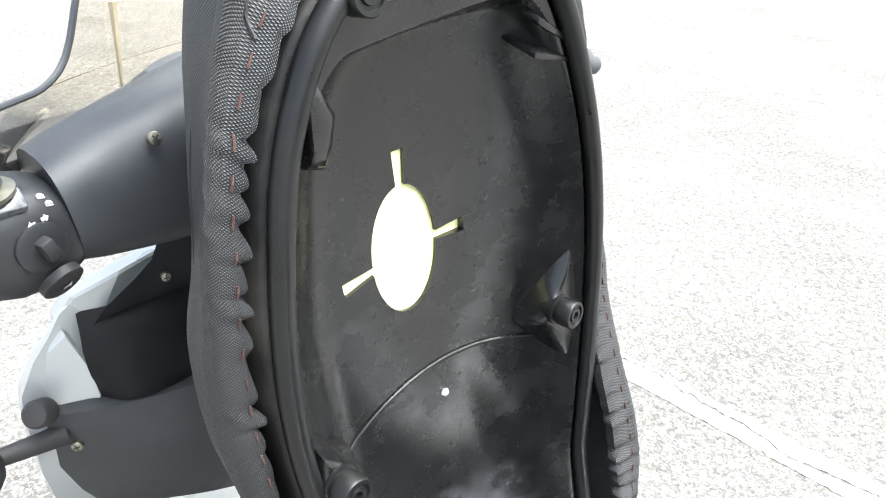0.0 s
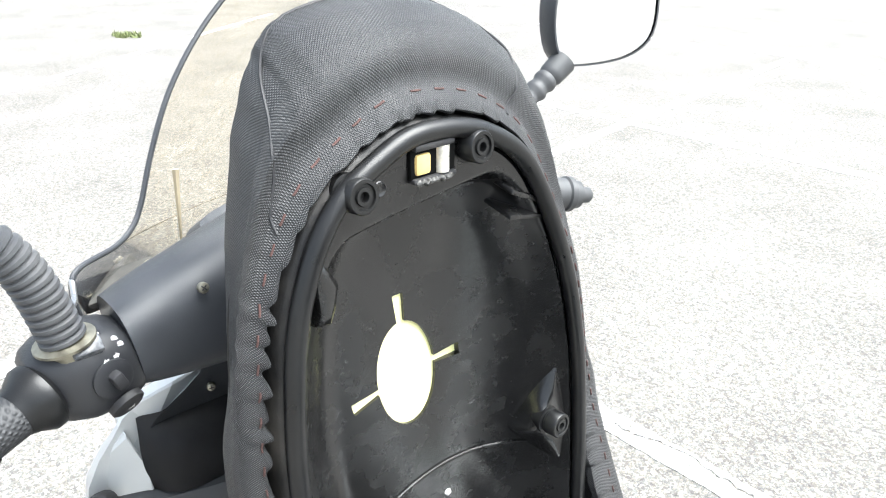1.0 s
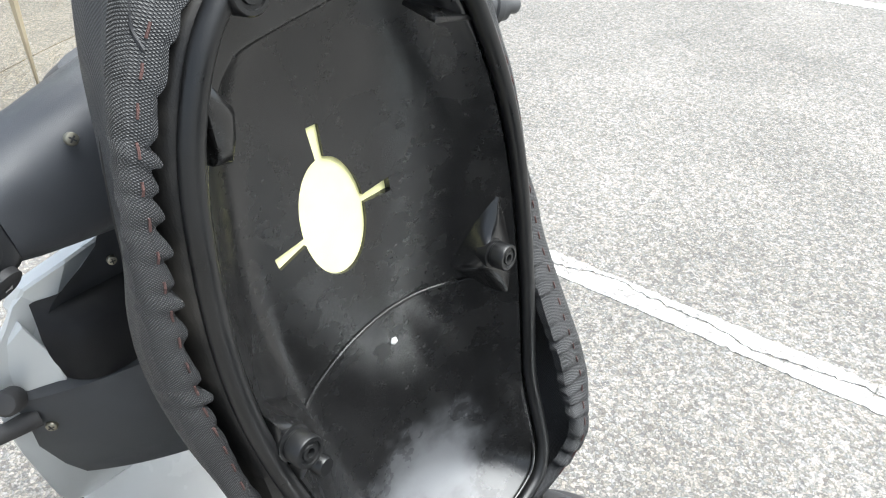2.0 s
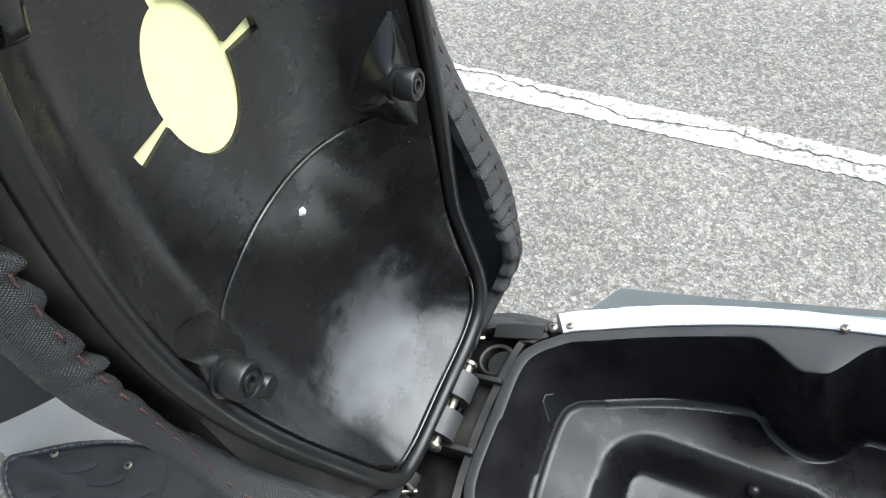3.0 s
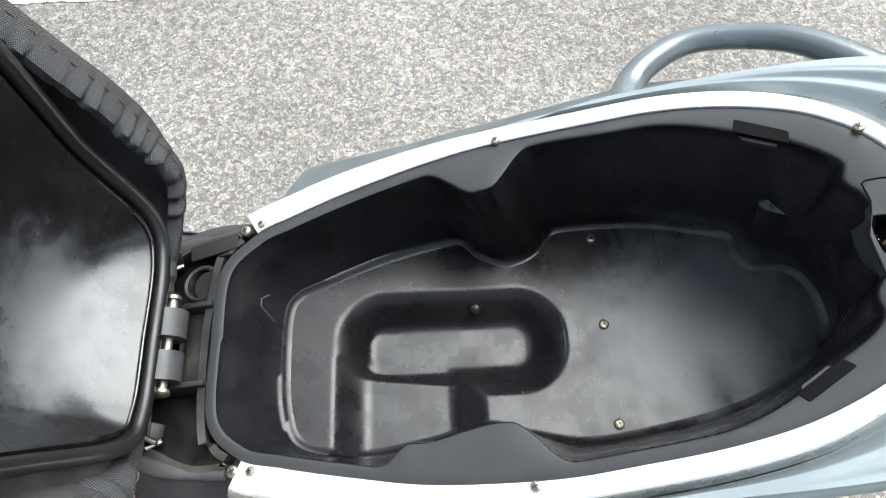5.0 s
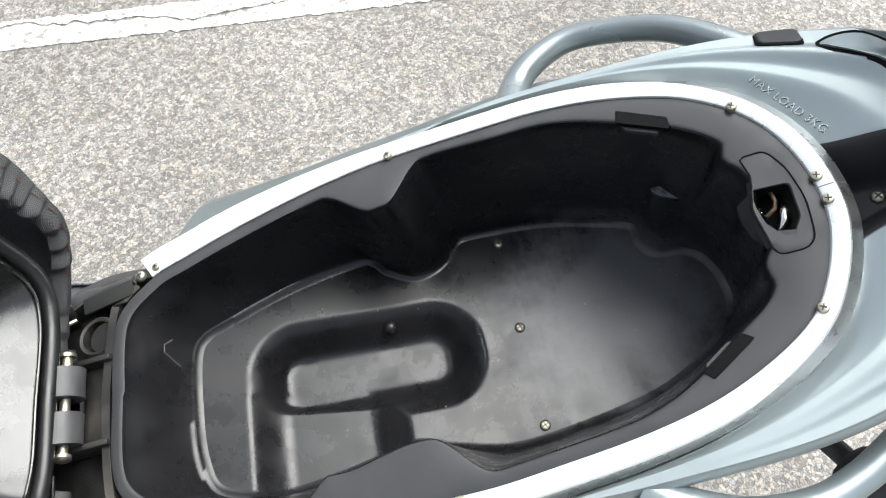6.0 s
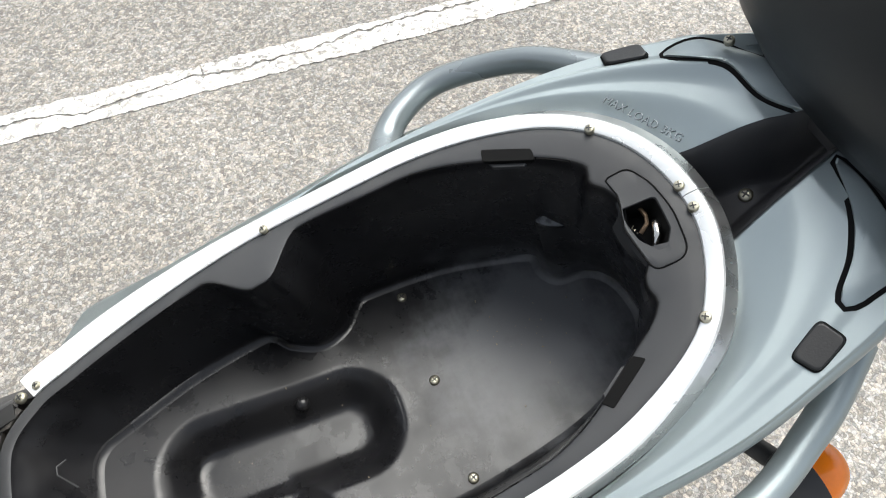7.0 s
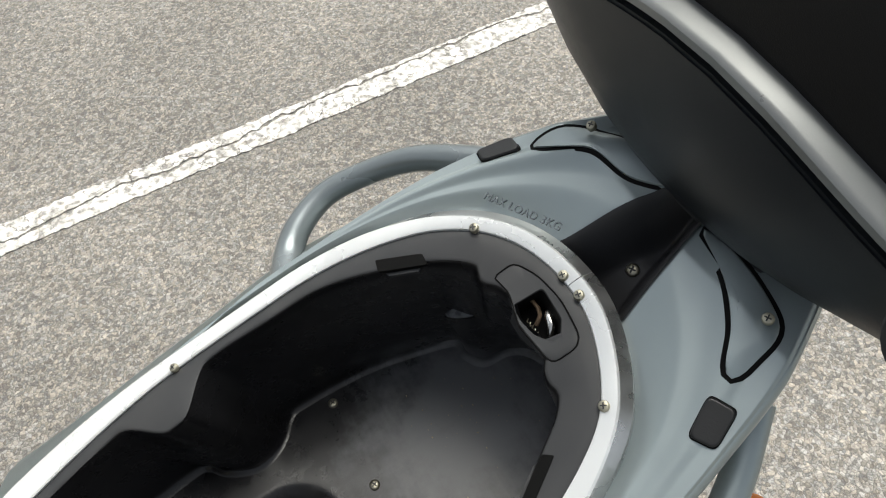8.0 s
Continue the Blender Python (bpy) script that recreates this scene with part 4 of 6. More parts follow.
def cover():
    top = lambda p: smooth(1.13, 1.25, p.y)
    spec, loops = SPEC, []
    shift = lambda p, dx: (0.010 * smooth(0.74, 0.84, p.y) - 0.016 * smooth(0.88, 1.0, p.y) + 0.019 * smooth(1.02, 1.21, p.y) + (0.009 * smooth(1.05, 1.13, p.y) * smooth(1.23, 1.17, p.y) - 0.010 * smooth(1.20, 1.25, p.y)) * smooth(0.0, -0.05, p.x) - 0.05 * p.x * smooth(0.8, 0.96, p.y)) * smooth(-0.012, -0.045, dx)
    swell = lambda i: -0.010 * smooth(716, 756, i) * smooth(800, 772, i) + 0.0065 * smooth(796, 808, i) * smooth(828, 820, i) - 0.014 * smooth(826, 842, i) * smooth(864, 848, i)
    for row, (o, dx, fl, t, flat_amp, deep_amp) in enumerate(spec):
        tuck = 0.0062 * smooth(5, 0, row)
        tight = (0.0045, 0.005, 0.006, 0.007, 0.0075, 0.0062, 0.0035, 0.0012, 0, 0, 0, 0, 0, 0, 0, 0)[row]
        push = (0.007, 0.007, 0.007, 0.008, 0.008, 0.008, 0.007, 0.006, 0.004, 0.002, 0, 0, 0, 0, 0, 0)[row]
        stand = (-0.005, -0.004, -0.001, 0.003, 0.007, 0.010, 0.013, 0.014, 0.013, 0.010, 0.006, 0.002, 0, 0, 0, 0)[row]
        share = (0.35, 0.35, 0.5, 0.7, 0.85, 1, 1, 1, 1, 1, 1, 1, 1, 1, 1, 1)[row]
        spare = (0.0065, 0.0062, 0.0050, 0.0034, 0.002, 0.001, 0, 0, 0, 0, 0, 0, 0, 0, 0, 0)[row]
        valley = (0, 0, 0, -0.002, -0.006, -0.009, -0.006, 0.001, 0.005, 0.006, 0.004, 0, 0, 0, 0, 0)[row]
        sunk = (0.009, 0.008, 0.007, 0.006, 0.006, 0.007, 0.007, 0.006, 0.005, 0.003, 0.001, 0, 0, 0, 0, 0)[row]
        lp = [p + Vector((shift(RIM[i], dx) + swell(i) * smooth(-0.012, -0.045, dx) + (0.000 + 0.022 * smooth(-0.08, 0.10, RIM[i].x)) * top(RIM[i]) * smooth(0, -0.05, dx), t * 1.05 * top(RIM[i]), 0)) for i, p in enumerate(around(lambda p, i: max(0.0082 + 0.0006 * row if row < 5 else -1, o - tuck * smooth(1.06, 1.20, p.y) - tight * smooth(0.90, 1.0, p.y) * (0.5 + 0.5 * smooth(0.02, -0.05, p.x))) + spare * smooth(0.90, 0.97, p.y) * smooth(1.23, 1.16, p.y) * smooth(-0.03, -0.08, p.x) - pleat(i, flat_amp) + share * wide(p) * smooth(-0.095, -0.045, dx) * (1 - 0.45 * smooth(-0.0105, -0.020, dx) * smooth(0.86, 0.77, p.y)) + (push * smooth(0.88, 0.78, p.y) * smooth(0.705, 0.755, p.y) + stand * smooth(1.03, 0.97, p.y) * smooth(0.74, 0.80, p.y)) * smooth(0.05, 0.10, p.x)))]
        loops.append([S(p, dx + valley * smooth(1.10, 1.19, RIM[i].y) - sunk * (1 + 0.25 * smooth(0.86, 0.76, RIM[i].y)) * smooth(1.0, 0.86, RIM[i].y) * smooth(0.02, -0.06, RIM[i].x) + tuck * 0.8 * top(RIM[i]) + (fl + (max(fl, 0.85) - fl) * smooth(0.03, 0.09, RIM[i].x)) * flare(RIM[i].y) - 0.02 * top(RIM[i]) * smooth(0.0, -0.08, dx) + pleat(i, deep_amp)) for i, p in enumerate(lp)])
    bm = loft(loops, True, (False, True))
    uv = bm.loops.layers.uv.new("UVMap")
    bm.verts.ensure_lookup_table()
    bm.verts.index_update()
    run = [0.0]
    for a, b in zip(RIM, RIM[1:]):
        run.append(run[-1] + (b - a).length)
    # the weave closes without a step
    whole, pitch = run[-1] + (RIM[0] - RIM[-1]).length, 2 * math.pi * math.sqrt(2) / (20 * 300)
    fit = round(whole / pitch) * pitch / whole
    acc = [0.0]
    for (o0, d0, *_), (o1, d1, *_) in zip(spec, spec[1:]):
        acc.append(acc[-1] + math.hypot(o1 - o0, d1 - d0))
    for f in bm.faces:
        ids = [v.index for v in f.verts]
        wrap = max(i % NS for i in ids) - min(i % NS for i in ids) > NS / 2
        for lp in f.loops:
            i = lp.vert.index
            if i >= len(spec) * NS:
                lp[uv].uv = (run[0], acc[-1] + 0.1)
                continue
            u = run[i % NS] + (whole if wrap and i % NS < NS / 2 else 0)
            lp[uv].uv = (u * fit, acc[i // NS])
    return part("seat", bm, FABRIC, scooter, "open seat in black woven vinyl, gathered and stitched over its pan", angle=60)


seat = cover()
part("seal", ring([S(p, -0.002) for p in RIM], 0.0068, 14), RUBBER, seat, "round black rubber sealing bead")
HOLE = (-0.001, 1.057)
FEET = ((-0.131, -0.0465, 1.2358), (-0.131, 0.0512, 1.2437), (-0.118, 0.111, 0.974), (-0.107, -0.117, 0.971))


def pan_x(y, z):
    """Depth of the pan's face: a flat upper panel, a narrow flange at the top, and a scoop that curls out to the hinge."""
    x = -0.180
    edge = 1.2055 + 0.09 * y - 22 * max(0.0, y - 0.066) ** 2 - 22 * max(0.0, -0.050 - y) ** 2
    x += 0.034 * smooth(edge - 0.008, edge + 0.008, z)
    x += 0.5 * max(0.0, 0.88 - z) ** 2
    return x


def pan():
    lip = around(-0.0095)
    loops = [[S(p, -0.055) for p in around(lambda p, i: 0.016 + wide(p))], [S(p, -0.040) for p in around(lambda p, i: 0.0115 + wide(p))], [S(p, -0.024) for p in around(lambda p, i: 0.0095 + wide(p))], [S(p, -0.012) for p in around(lambda p, i: 0.0065 + 0.85 * wide(p))], [S(p, -0.009) for p in around(0.003)], [S(p, -0.007) for p in around(-0.006)], [S(p, -0.005) for p in lip]]
    cy, cz = HOLE
    spokes = (89, 2, 188)
    inner = []
    for p in lip:
        a = math.atan2(p.y - cz, p.x - cy)
        inner.append(a)
    # slot directions are snapped to the nearest columns
    rho = [1 / math.hypot(math.cos(a) / 0.0285, math.sin(a) / 0.049) for a in inner]
    plain = [Vector((cy + r * math.cos(a), cz + r * math.sin(a), 0)) for r, a in zip(rho, inner)]
    for s, reach in zip(spokes, (0.073, 0.053, 0.054)):
        near = sorted(range(NS), key=lambda i: abs((math.degrees(inner[i]) - s + 180) % 360 - 180))[:(19 if s > 80 else 20) if s < 100 else 16]
        for i in near:
            rho[i] = reach
    hole = [Vector((cy + r * math.cos(a), cz + r * math.sin(a), 0)) for r, a in zip(rho, inner)]
    K = 84
    shore = np.array([(p.x, p.y) for p in lip])
    breadth = np.array([0.056 + 0.034 * smooth(0.76, 0.70, p.y) + 0.066 * smooth(0.0, 0.11, p.x) * smooth(0.69, 0.76, p.y) * smooth(1.22, 1.12, p.y) for p in lip])
    steps = [(k / K) ** 1.35 for k in range(1, K + 1)]
    depth, far = [], []
    for s in steps:
        # the side wall rolls into the face, broadly on the right and low down, and evenly round the corners
        row = np.array([p.lerp(a, s).xy for p, a in zip(lip, plain)])
        away = np.sqrt(((row[:, None, :] - shore[None, :, :]) ** 2).sum(axis=2))
        wall = 1 - (1 - np.minimum(1.0, away.min(axis=1) / breadth[away.argmin(axis=1)])) ** 2.1
        reach = 1 + int(56 * smooth(0.0, 0.30, s))
        bell = np.exp(-(np.arange(-2 * reach, 2 * reach + 1) / reach) ** 2)
        depth.append(np.convolve(np.concatenate([wall[-2 * reach:], wall, wall[:2 * reach]]), bell / bell.sum(), "valid"))
        far.append(np.hypot(row[:, 0] - cy, row[:, 1] - cz))
    depth, far = np.array(depth[::-1]), np.array(far[::-1])
    for s in steps:
        row = [p.lerp(a.lerp(b, smooth(0.55, 1.0, s)), s) for p, a, b in zip(lip, plain, hole)]
        wall = [np.interp(math.hypot(q.x - cy, q.y - cz), far[:, i], depth[:, i]) for i, q in enumerate(row)]
        loops.append([L(seat_x(p.y) - 0.005 + (pan_x(q.x, q.y) - seat_x(p.y) + 0.005) * w, q.x, q.y) for p, q, w in zip(lip, row, wall)])
    loops.append([L(pan_x(h.x, h.y) - 0.003, h.x, h.y) for h in hole])
    bm = loft(loops)
    bm.faces.ensure_lookup_table()
    for f in bm.faces[:5 * NS]:
        f.material_index = 1
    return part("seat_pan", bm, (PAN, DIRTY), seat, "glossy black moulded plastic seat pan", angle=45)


seat_pan = pan()
bpy.context.view_layer.update()


hinge_edge = [S(q, -0.0035) for p, q in zip(RIM, around(-0.0125)) if p.y < 0.73]
part("pan_ridge", sweep(hinge_edge, 0.0014, 8, up=(1, 0, 0)), PAN, seat)


def on_pan(y, z, proud=0.0):
    """A place on the pan's face."""
    found, at, n, _ = seat_pan.ray_cast(L(0.05, y, z), Vector((-1, 0, 0)), distance=0.4)
    return (at if found else L(pan_x(y, z), y, z)) + Vector((proud, 0, 0))


part("rib", sweep([on_pan(y, z, 0.0006) for y, z in ((0.104 - 0.184 * k / 40, 0.946 - 2.2 * max(0.0, 0.020 - 0.104 + 0.184 * k / 40) ** 2 - 1.0 * max(0.0, 0.084 - 0.184 * k / 40) ** 2 - 1.6 * max(0.0, 0.184 * k / 40 - 0.104) ** 2) for k in range(41))], 0.0016, 8, up=(1, 0, 0)), PAN, seat)
bm = bmesh.new()
bm.faces.new([bm.verts.new(L(-0.1825, HOLE[0] + 0.085 * math.cos(a * 0.26), HOLE[1] + 0.085 * math.sin(a * 0.26))) for a in range(24)])
part("foam", bm, FOAM, seat, "pale yellow seat foam showing through the cut-out")


def foot(place, r=0.0112, tall=0.017):
    """A rubber foot on a peg, with ringed face."""
    n = Vector((1, 0.02, 0.1))
    base = Vector(place) - n.normalized() * tall
    ob = part("rubber_foot", lathe(base, n, [(r * 1.12, -0.008), (r * 1.12, 0.002), (r * 0.92, 0.0025), (r * 0.92, 0.004), (r, 0.005), (r, tall - 0.001), (r * 0.93, tall), (r * 0.74, tall), (r * 0.70, tall - 0.0015), (r * 0.52, tall - 0.0015), (r * 0.48, tall), (r * 0.30, tall), (r * 0.24, tall - 0.004), (0.0004, tall - 0.004)], 30), RUBBER, seat)
    return ob


def boss(foot_at, corners):
    """The fan-shaped pedestal that carries a foot: corners on the pan and its side wall, clockwise from the upper one."""
    c = Vector(foot_at) + Vector((-0.017, 0, -0.002))
    base = spline([q for k in range(len(corners)) for q in (Vector(corners[k]).lerp(Vector(corners[k - 1]), 0.10), Vector(corners[k]).lerp(Vector(corners[(k + 1) % len(corners)]), 0.10))], 60)
    top = [c + Vector((0, p.y - c.y, p.z - c.z)).normalized() * 0.0118 for p in base]
    rows = []
    for k in range(9):
        u = k / 8
        h = math.sin(u * math.pi / 2) ** 0.8
        rows.append([Vector((b.x + (t.x - b.x) * h, b.y + (t.y - b.y) * u, b.z + (t.z - b.z) * u)) for b, t in zip(base, top)])
    return part("foot_boss", loft([[L(*p) for p in row] for row in rows], True, (False, True)), PAN, seat)


boss(FEET[2], ((-0.142, 0.1330, 1.022), (-0.164, 0.0870, 0.960), (-0.156, 0.1040, 0.934), (-0.135, 0.1315, 0.900), (-0.133, 0.1385, 0.955)))
boss(FEET[3], ((-0.140, -0.126, 1.006), (-0.150, -0.132, 0.930), (-0.160, -0.125, 0.872), (-0.181, -0.088, 0.888), (-0.182, -0.075, 0.932)))
for f in FEET:
    foot(L(*f))
part("peg", lathe(L(-0.128, -0.1095, 0.938), (1, 0.1, 0.05), [(0.0072, -0.04), (0.0072, 0.014), (0.0062, 0.0155)], 20), RUBBER, seat)
# fins that catch the rim, and the striker
fin = [(-0.090, 1.204), (-0.083, 1.206), (-0.077, 1.192), (-0.073, 1.184), (-0.078, 1.168), (-0.084, 1.157), (-0.094, 1.160)]
bm = loft([[L(x, -0.085 + (y + 0.088) * w, 1.182 + (z - 1.182) * w) for y, z in fin] for x, w in ((-0.182, 1.15), (-0.140, 1.0), (-0.136, 0.86), (-0.134, 0.55))], True, (False, True))
part("fin", bm, PAN, seat)
for z, tilt in ((1.194, 25), (1.178, 14)):
    bm = block(Matrix.Translation(L(-0.157, 0.105, z)) @ pose(0, 0, 0, -tilt, 14, 0), (0.036, 0.050, 0.0045), 0.0018)
    part("fin", bm, PAN, seat)
m = Matrix.Translation(L(-0.143, 0.016, 1.2405)) @ Matrix.Scale(0.74, 4)
# black slab painted in place of the shaded opening round the striker
part("striker_recess", block(m @ pose(-0.002, 0.002, 0), (0.006, 0.052, 0.030), 0.002), DARK, seat)
striker = part("striker", block(m @ pose(-0.002, 0, 0.015), (0.018, 0.046, 0.007), 0.003, block(m @ pose(-0.002, 0.002, -0.015), (0.014, 0.050, 0.005), 0.002)), MATTE, seat)
part("striker_block", block(m @ pose(-0.002, -0.011, -0.001), (0.012, 0.017, 0.019), 0.003), CREAM, striker)
part("striker_pin", sweep([m @ Vector((0.0, 0.012, -0.012)), m @ Vector((0, 0.012, 0.0)), m @ Vector((0, 0.012, 0.012))], 0.0052, 16, up=(1, 0, 0)), material("pale_worn_steel", (0.62, 0.60, 0.53), 0.42, 0.35, 0.25, 300, 0.3, 900), striker)
part("grease", sweep([m @ Vector((0.004 + 0.0012 * math.sin(k * 1.9), -0.020 + 0.040 * k / 15, -0.0165 + 0.0012 * math.sin(k * 2.7))) for k in range(16)], [0.0016 + 0.0009 * math.sin(k * 1.3) ** 2 for k in range(16)], 8, up=(1, 0, 0)), material("grey_grease", (0.10, 0.098, 0.092), 0.22, 0, 0.6, 400, 1.0, 700), striker, "dirty grey grease on the lower lip")
part("date_disc", lathe(on_pan(-0.0264, 1.2315, -0.001), (1, 0.02, 0.1), [(0.0052, 0), (0.0052, 0.0018), (0.0044, 0.0024), (0.0030, 0.0018), (0.0004, 0.0018)], 24), PAN, seat)
part("drain_tag", lathe(on_pan(0.023, 0.911, -0.0005), (1, -0.2, 0.3), [(0.0034, 0), (0.0036, 0.0015), (0.0012, 0.004)], 5), MARK, seat)
for y0 in (0.018, -0.021):
    bm = loft([[L(-0.084 + 0.018 * math.cos(a), y0 + w, 0.672 + 0.018 * math.sin(a)) for a in [k * math.pi / 10 for k in range(20)]] for w in (-0.013, 0.013)], True, (True, True))
    block(Matrix.Translation(L(-0.103, y0, 0.682)), (0.038, 0.026, 0.016), 0.002, bm)
    part("hinge_knuckle", bm, KNUCKLE, seat)
# brown stitches along the gathered hem
co = [v.co.copy() for v in seat.data.vertices]
i = 0
while i < NS - 12:
    if RIM[i].y > 0.70:
        a, b, c = (Vector(co[4 * NS + i + d]) + Vector((0.0002, 0, 0)) for d in (0, 2, 4))
        part("stitch", sweep([a, b + Vector((0.0004, 0, 0)), c], 0.0008, 6), THREAD, seat)
    i += 10
# the pale cut edge of the cover where it stands off the pan
cut = [Vector(co[i]) + Vector((0.0004, 0, 0)) for i in range(NS) if RIM[i].x < -0.05 and 0.79 < RIM[i].y < 0.93]
part("selvage", sweep(cut, 0.0006, 6), WORN_SHEEN, seat)
# piping seams on the cushion's end
def grid(r, i):
    """A place on the cover between two of its rows."""
    k = int(r)
    return Vector(co[k * NS + i % NS]).lerp(Vector(co[(k + 1) * NS + i % NS]), r - k)


for seam in (((4, 797), (5, 801), (6, 810), (7.5, 812), (9, 812), (10, 817), (10.5, 824), (10.8, 834), (11, 844)),
             ((3.5, 909), (5, 911), (7, 912), (9, 910), (10, 907), (10.5, 900), (11, 892))):
    part("piping", sweep(spline([grid(r, i) for r, i in seam], 60, False), 0.0011, 6), MATTE, seat)
part("piping", sweep([grid(11, i) for i in range(844, 893, 4)], 0.0011, 6), MATTE, seat)


# ---- tail: cowl, rack, rails ----
def T(x, y, h=0.0):
    """A place on the tail, which follows the rim and then runs flat under the luggage case."""
    return L(x, y, rim_z(min(x, 0.555)) + 0.15 * max(0.0, x - 0.555) + h)


def channel(x, y):
    """1 inside the wedge-shaped channel behind the rim, 0 outside."""
    lo, hi = -0.026 + 0.30 * (x - 0.504), 0.040 - 0.25 * (x - 0.508)
    return smooth(lo - 0.004, lo + 0.010, y) * smooth(hi + 0.006, hi - 0.020, y) * smooth(0.655, 0.64, x)


def tail():
    """The grey tail cowl that wraps the rim's rear half and carries the rack."""
    cols = 560
    outer = spline([(0.205, 0.160, 0), (0.29, 0.176, 0), (0.36, 0.174, 0), (0.44, 0.165, 0), (0.50, 0.150, 0), (0.57, 0.118, 0), (0.66, 0.07, 0), (0.69, 0.012, 0), (0.66, -0.05, 0), (0.57, -0.106, 0), (0.50, -0.132, 0), (0.44, -0.147, 0), (0.36, -0.153, 0), (0.29, -0.154, 0), (0.205, -0.146, 0)], cols, False)
    a, b = index_near(0.205, 0.149), index_near(0.205, -0.134)
    base = [offset(EDGE, 0.021)[i] for i in range(a, b + 1)]
    inner = spline([(p.x, p.y, 0) for p in base[::6] + base[-1:]], cols, False)
    rows, dark = [[T(p.x, p.y, -0.060) for p in inner]], [[0] * cols]
    for k in range(0, 97):
        s = k / 96
        row, hue = [], []
        for p, q in zip(inner, outer):
            w = p.lerp(q, s)
            wide = smooth(0.055, 0.11, (q - p).length) * (0.4 + 0.6 * smooth(-0.03, 0.03, w.y))
            h = -0.013 + 0.010 * smooth(0.0, 0.22, s) + wide * (0.005 * smooth(0.30, 0.48, s) - 0.006 * smooth(0.50, 0.70, s)) - 0.003 * smooth(0.92, 1.0, s)
            c = channel(w.x, w.y)
            row.append(T(w.x, w.y, h - 0.052 * c))
            hue.append(c)
        rows.append(row)
        dark.append(hue)
    for o, h in ((0.003, -0.011), (0.005, -0.02), (0.004, -0.032), (-0.004, -0.045)):
        rows.append([T(p.x, p.y, h) for p in offset(outer, o)])
        dark.append([0] * cols)
    bm = loft(rows, False)
    bmesh.ops.delete(bm, geom=[f for i, f in enumerate(bm.faces[:]) if dark[i // (cols - 1)][i % (cols - 1)] > 0.35], context="FACES")
    return part("tail_cowl", bm, GREY, scooter, "satin grey painted tail cowl and rear rack", angle=50)


cowl = tail()


def liner():
    """The dark wedge-shaped channel that runs from the rim to the rack."""
    rows = []
    for i in range(46):
        x = 0.504 + 0.148 * i / 45
        lo, hi = -0.026 + 0.30 * (x - 0.504), 0.040 - 0.25 * (x - 0.508)
        s_ = max(0.0, (x - 0.507) / 0.183)
        h = -0.013 + 0.010 * smooth(0.0, 0.22, s_) + 0.005 * smooth(0.30, 0.48, s_) - 0.006 * smooth(0.50, 0.70, s_)
        row = []
        for j in range(41):
            y = lo - 0.0035 + (hi + 0.005 - lo + 0.0035) * j / 40
            row.append(T(x, y, h + 0.0024 - 0.052 * channel(min(x, 0.63), y)))
        rows.append(row)
    return part("channel_liner", loft(rows, False), MATTE, cowl, "matte black recessed channel")


liner()
bpy.context.view_layer.update()


def draped(outline, h, bevel):
    """A pad that lies on the tail's curved skin, standing h proud of it, with a rounded edge."""
    c = sum(outline, Vector()) / len(outline)
    rows = []
    for k, up in ((1.0, -0.004), (1.0, h - bevel), (0.95, h), (0.7, h), (0.45, h), (0.2, h)):
        row = []
        for p in outline:
            q = c + (p - c) * k
            row.append(on_tail(q) + rim_normal(q.x, q.y) * up)
        rows.append(row)
    return loft(rows, True, (True, True))


def on_tail(q):
    """A place on the tail's curved skin."""
    base = T(q.x, q.y)
    found, at, _, _ = cowl.ray_cast(base + Vector((0, 0, 0.03)), Vector((0, 0, -1)), distance=0.06)
    return at if found else base


def flat_pad(quad, outline, h, bevel):
    """A flat pad set on four points of the tail, with a rounded edge."""
    feet = [on_tail(Vector((*p, 0))) for p in quad]
    mid = sum(feet, Vector()) / 4
    n = (feet[2] - feet[0]).cross(feet[3] - feet[1]).normalized()
    n = n if n.z > 0 else -n
    rows = []
    c = sum(outline, Vector()) / len(outline)
    for k, up in ((1.0, -0.006), (1.0, h - bevel), (0.97, h - 0.3 * bevel), (0.93, h), (0.85, h), (0.5, h), (0.2, h)):
        row = []
        for p in outline:
            at = T(*(c + (p - c) * k).xy)
            row.append(at + Vector((0, 0, -(at - mid).dot(n) / n.z)) + n * up)
        rows.append(row)
    return loft(rows, True, (True, True))


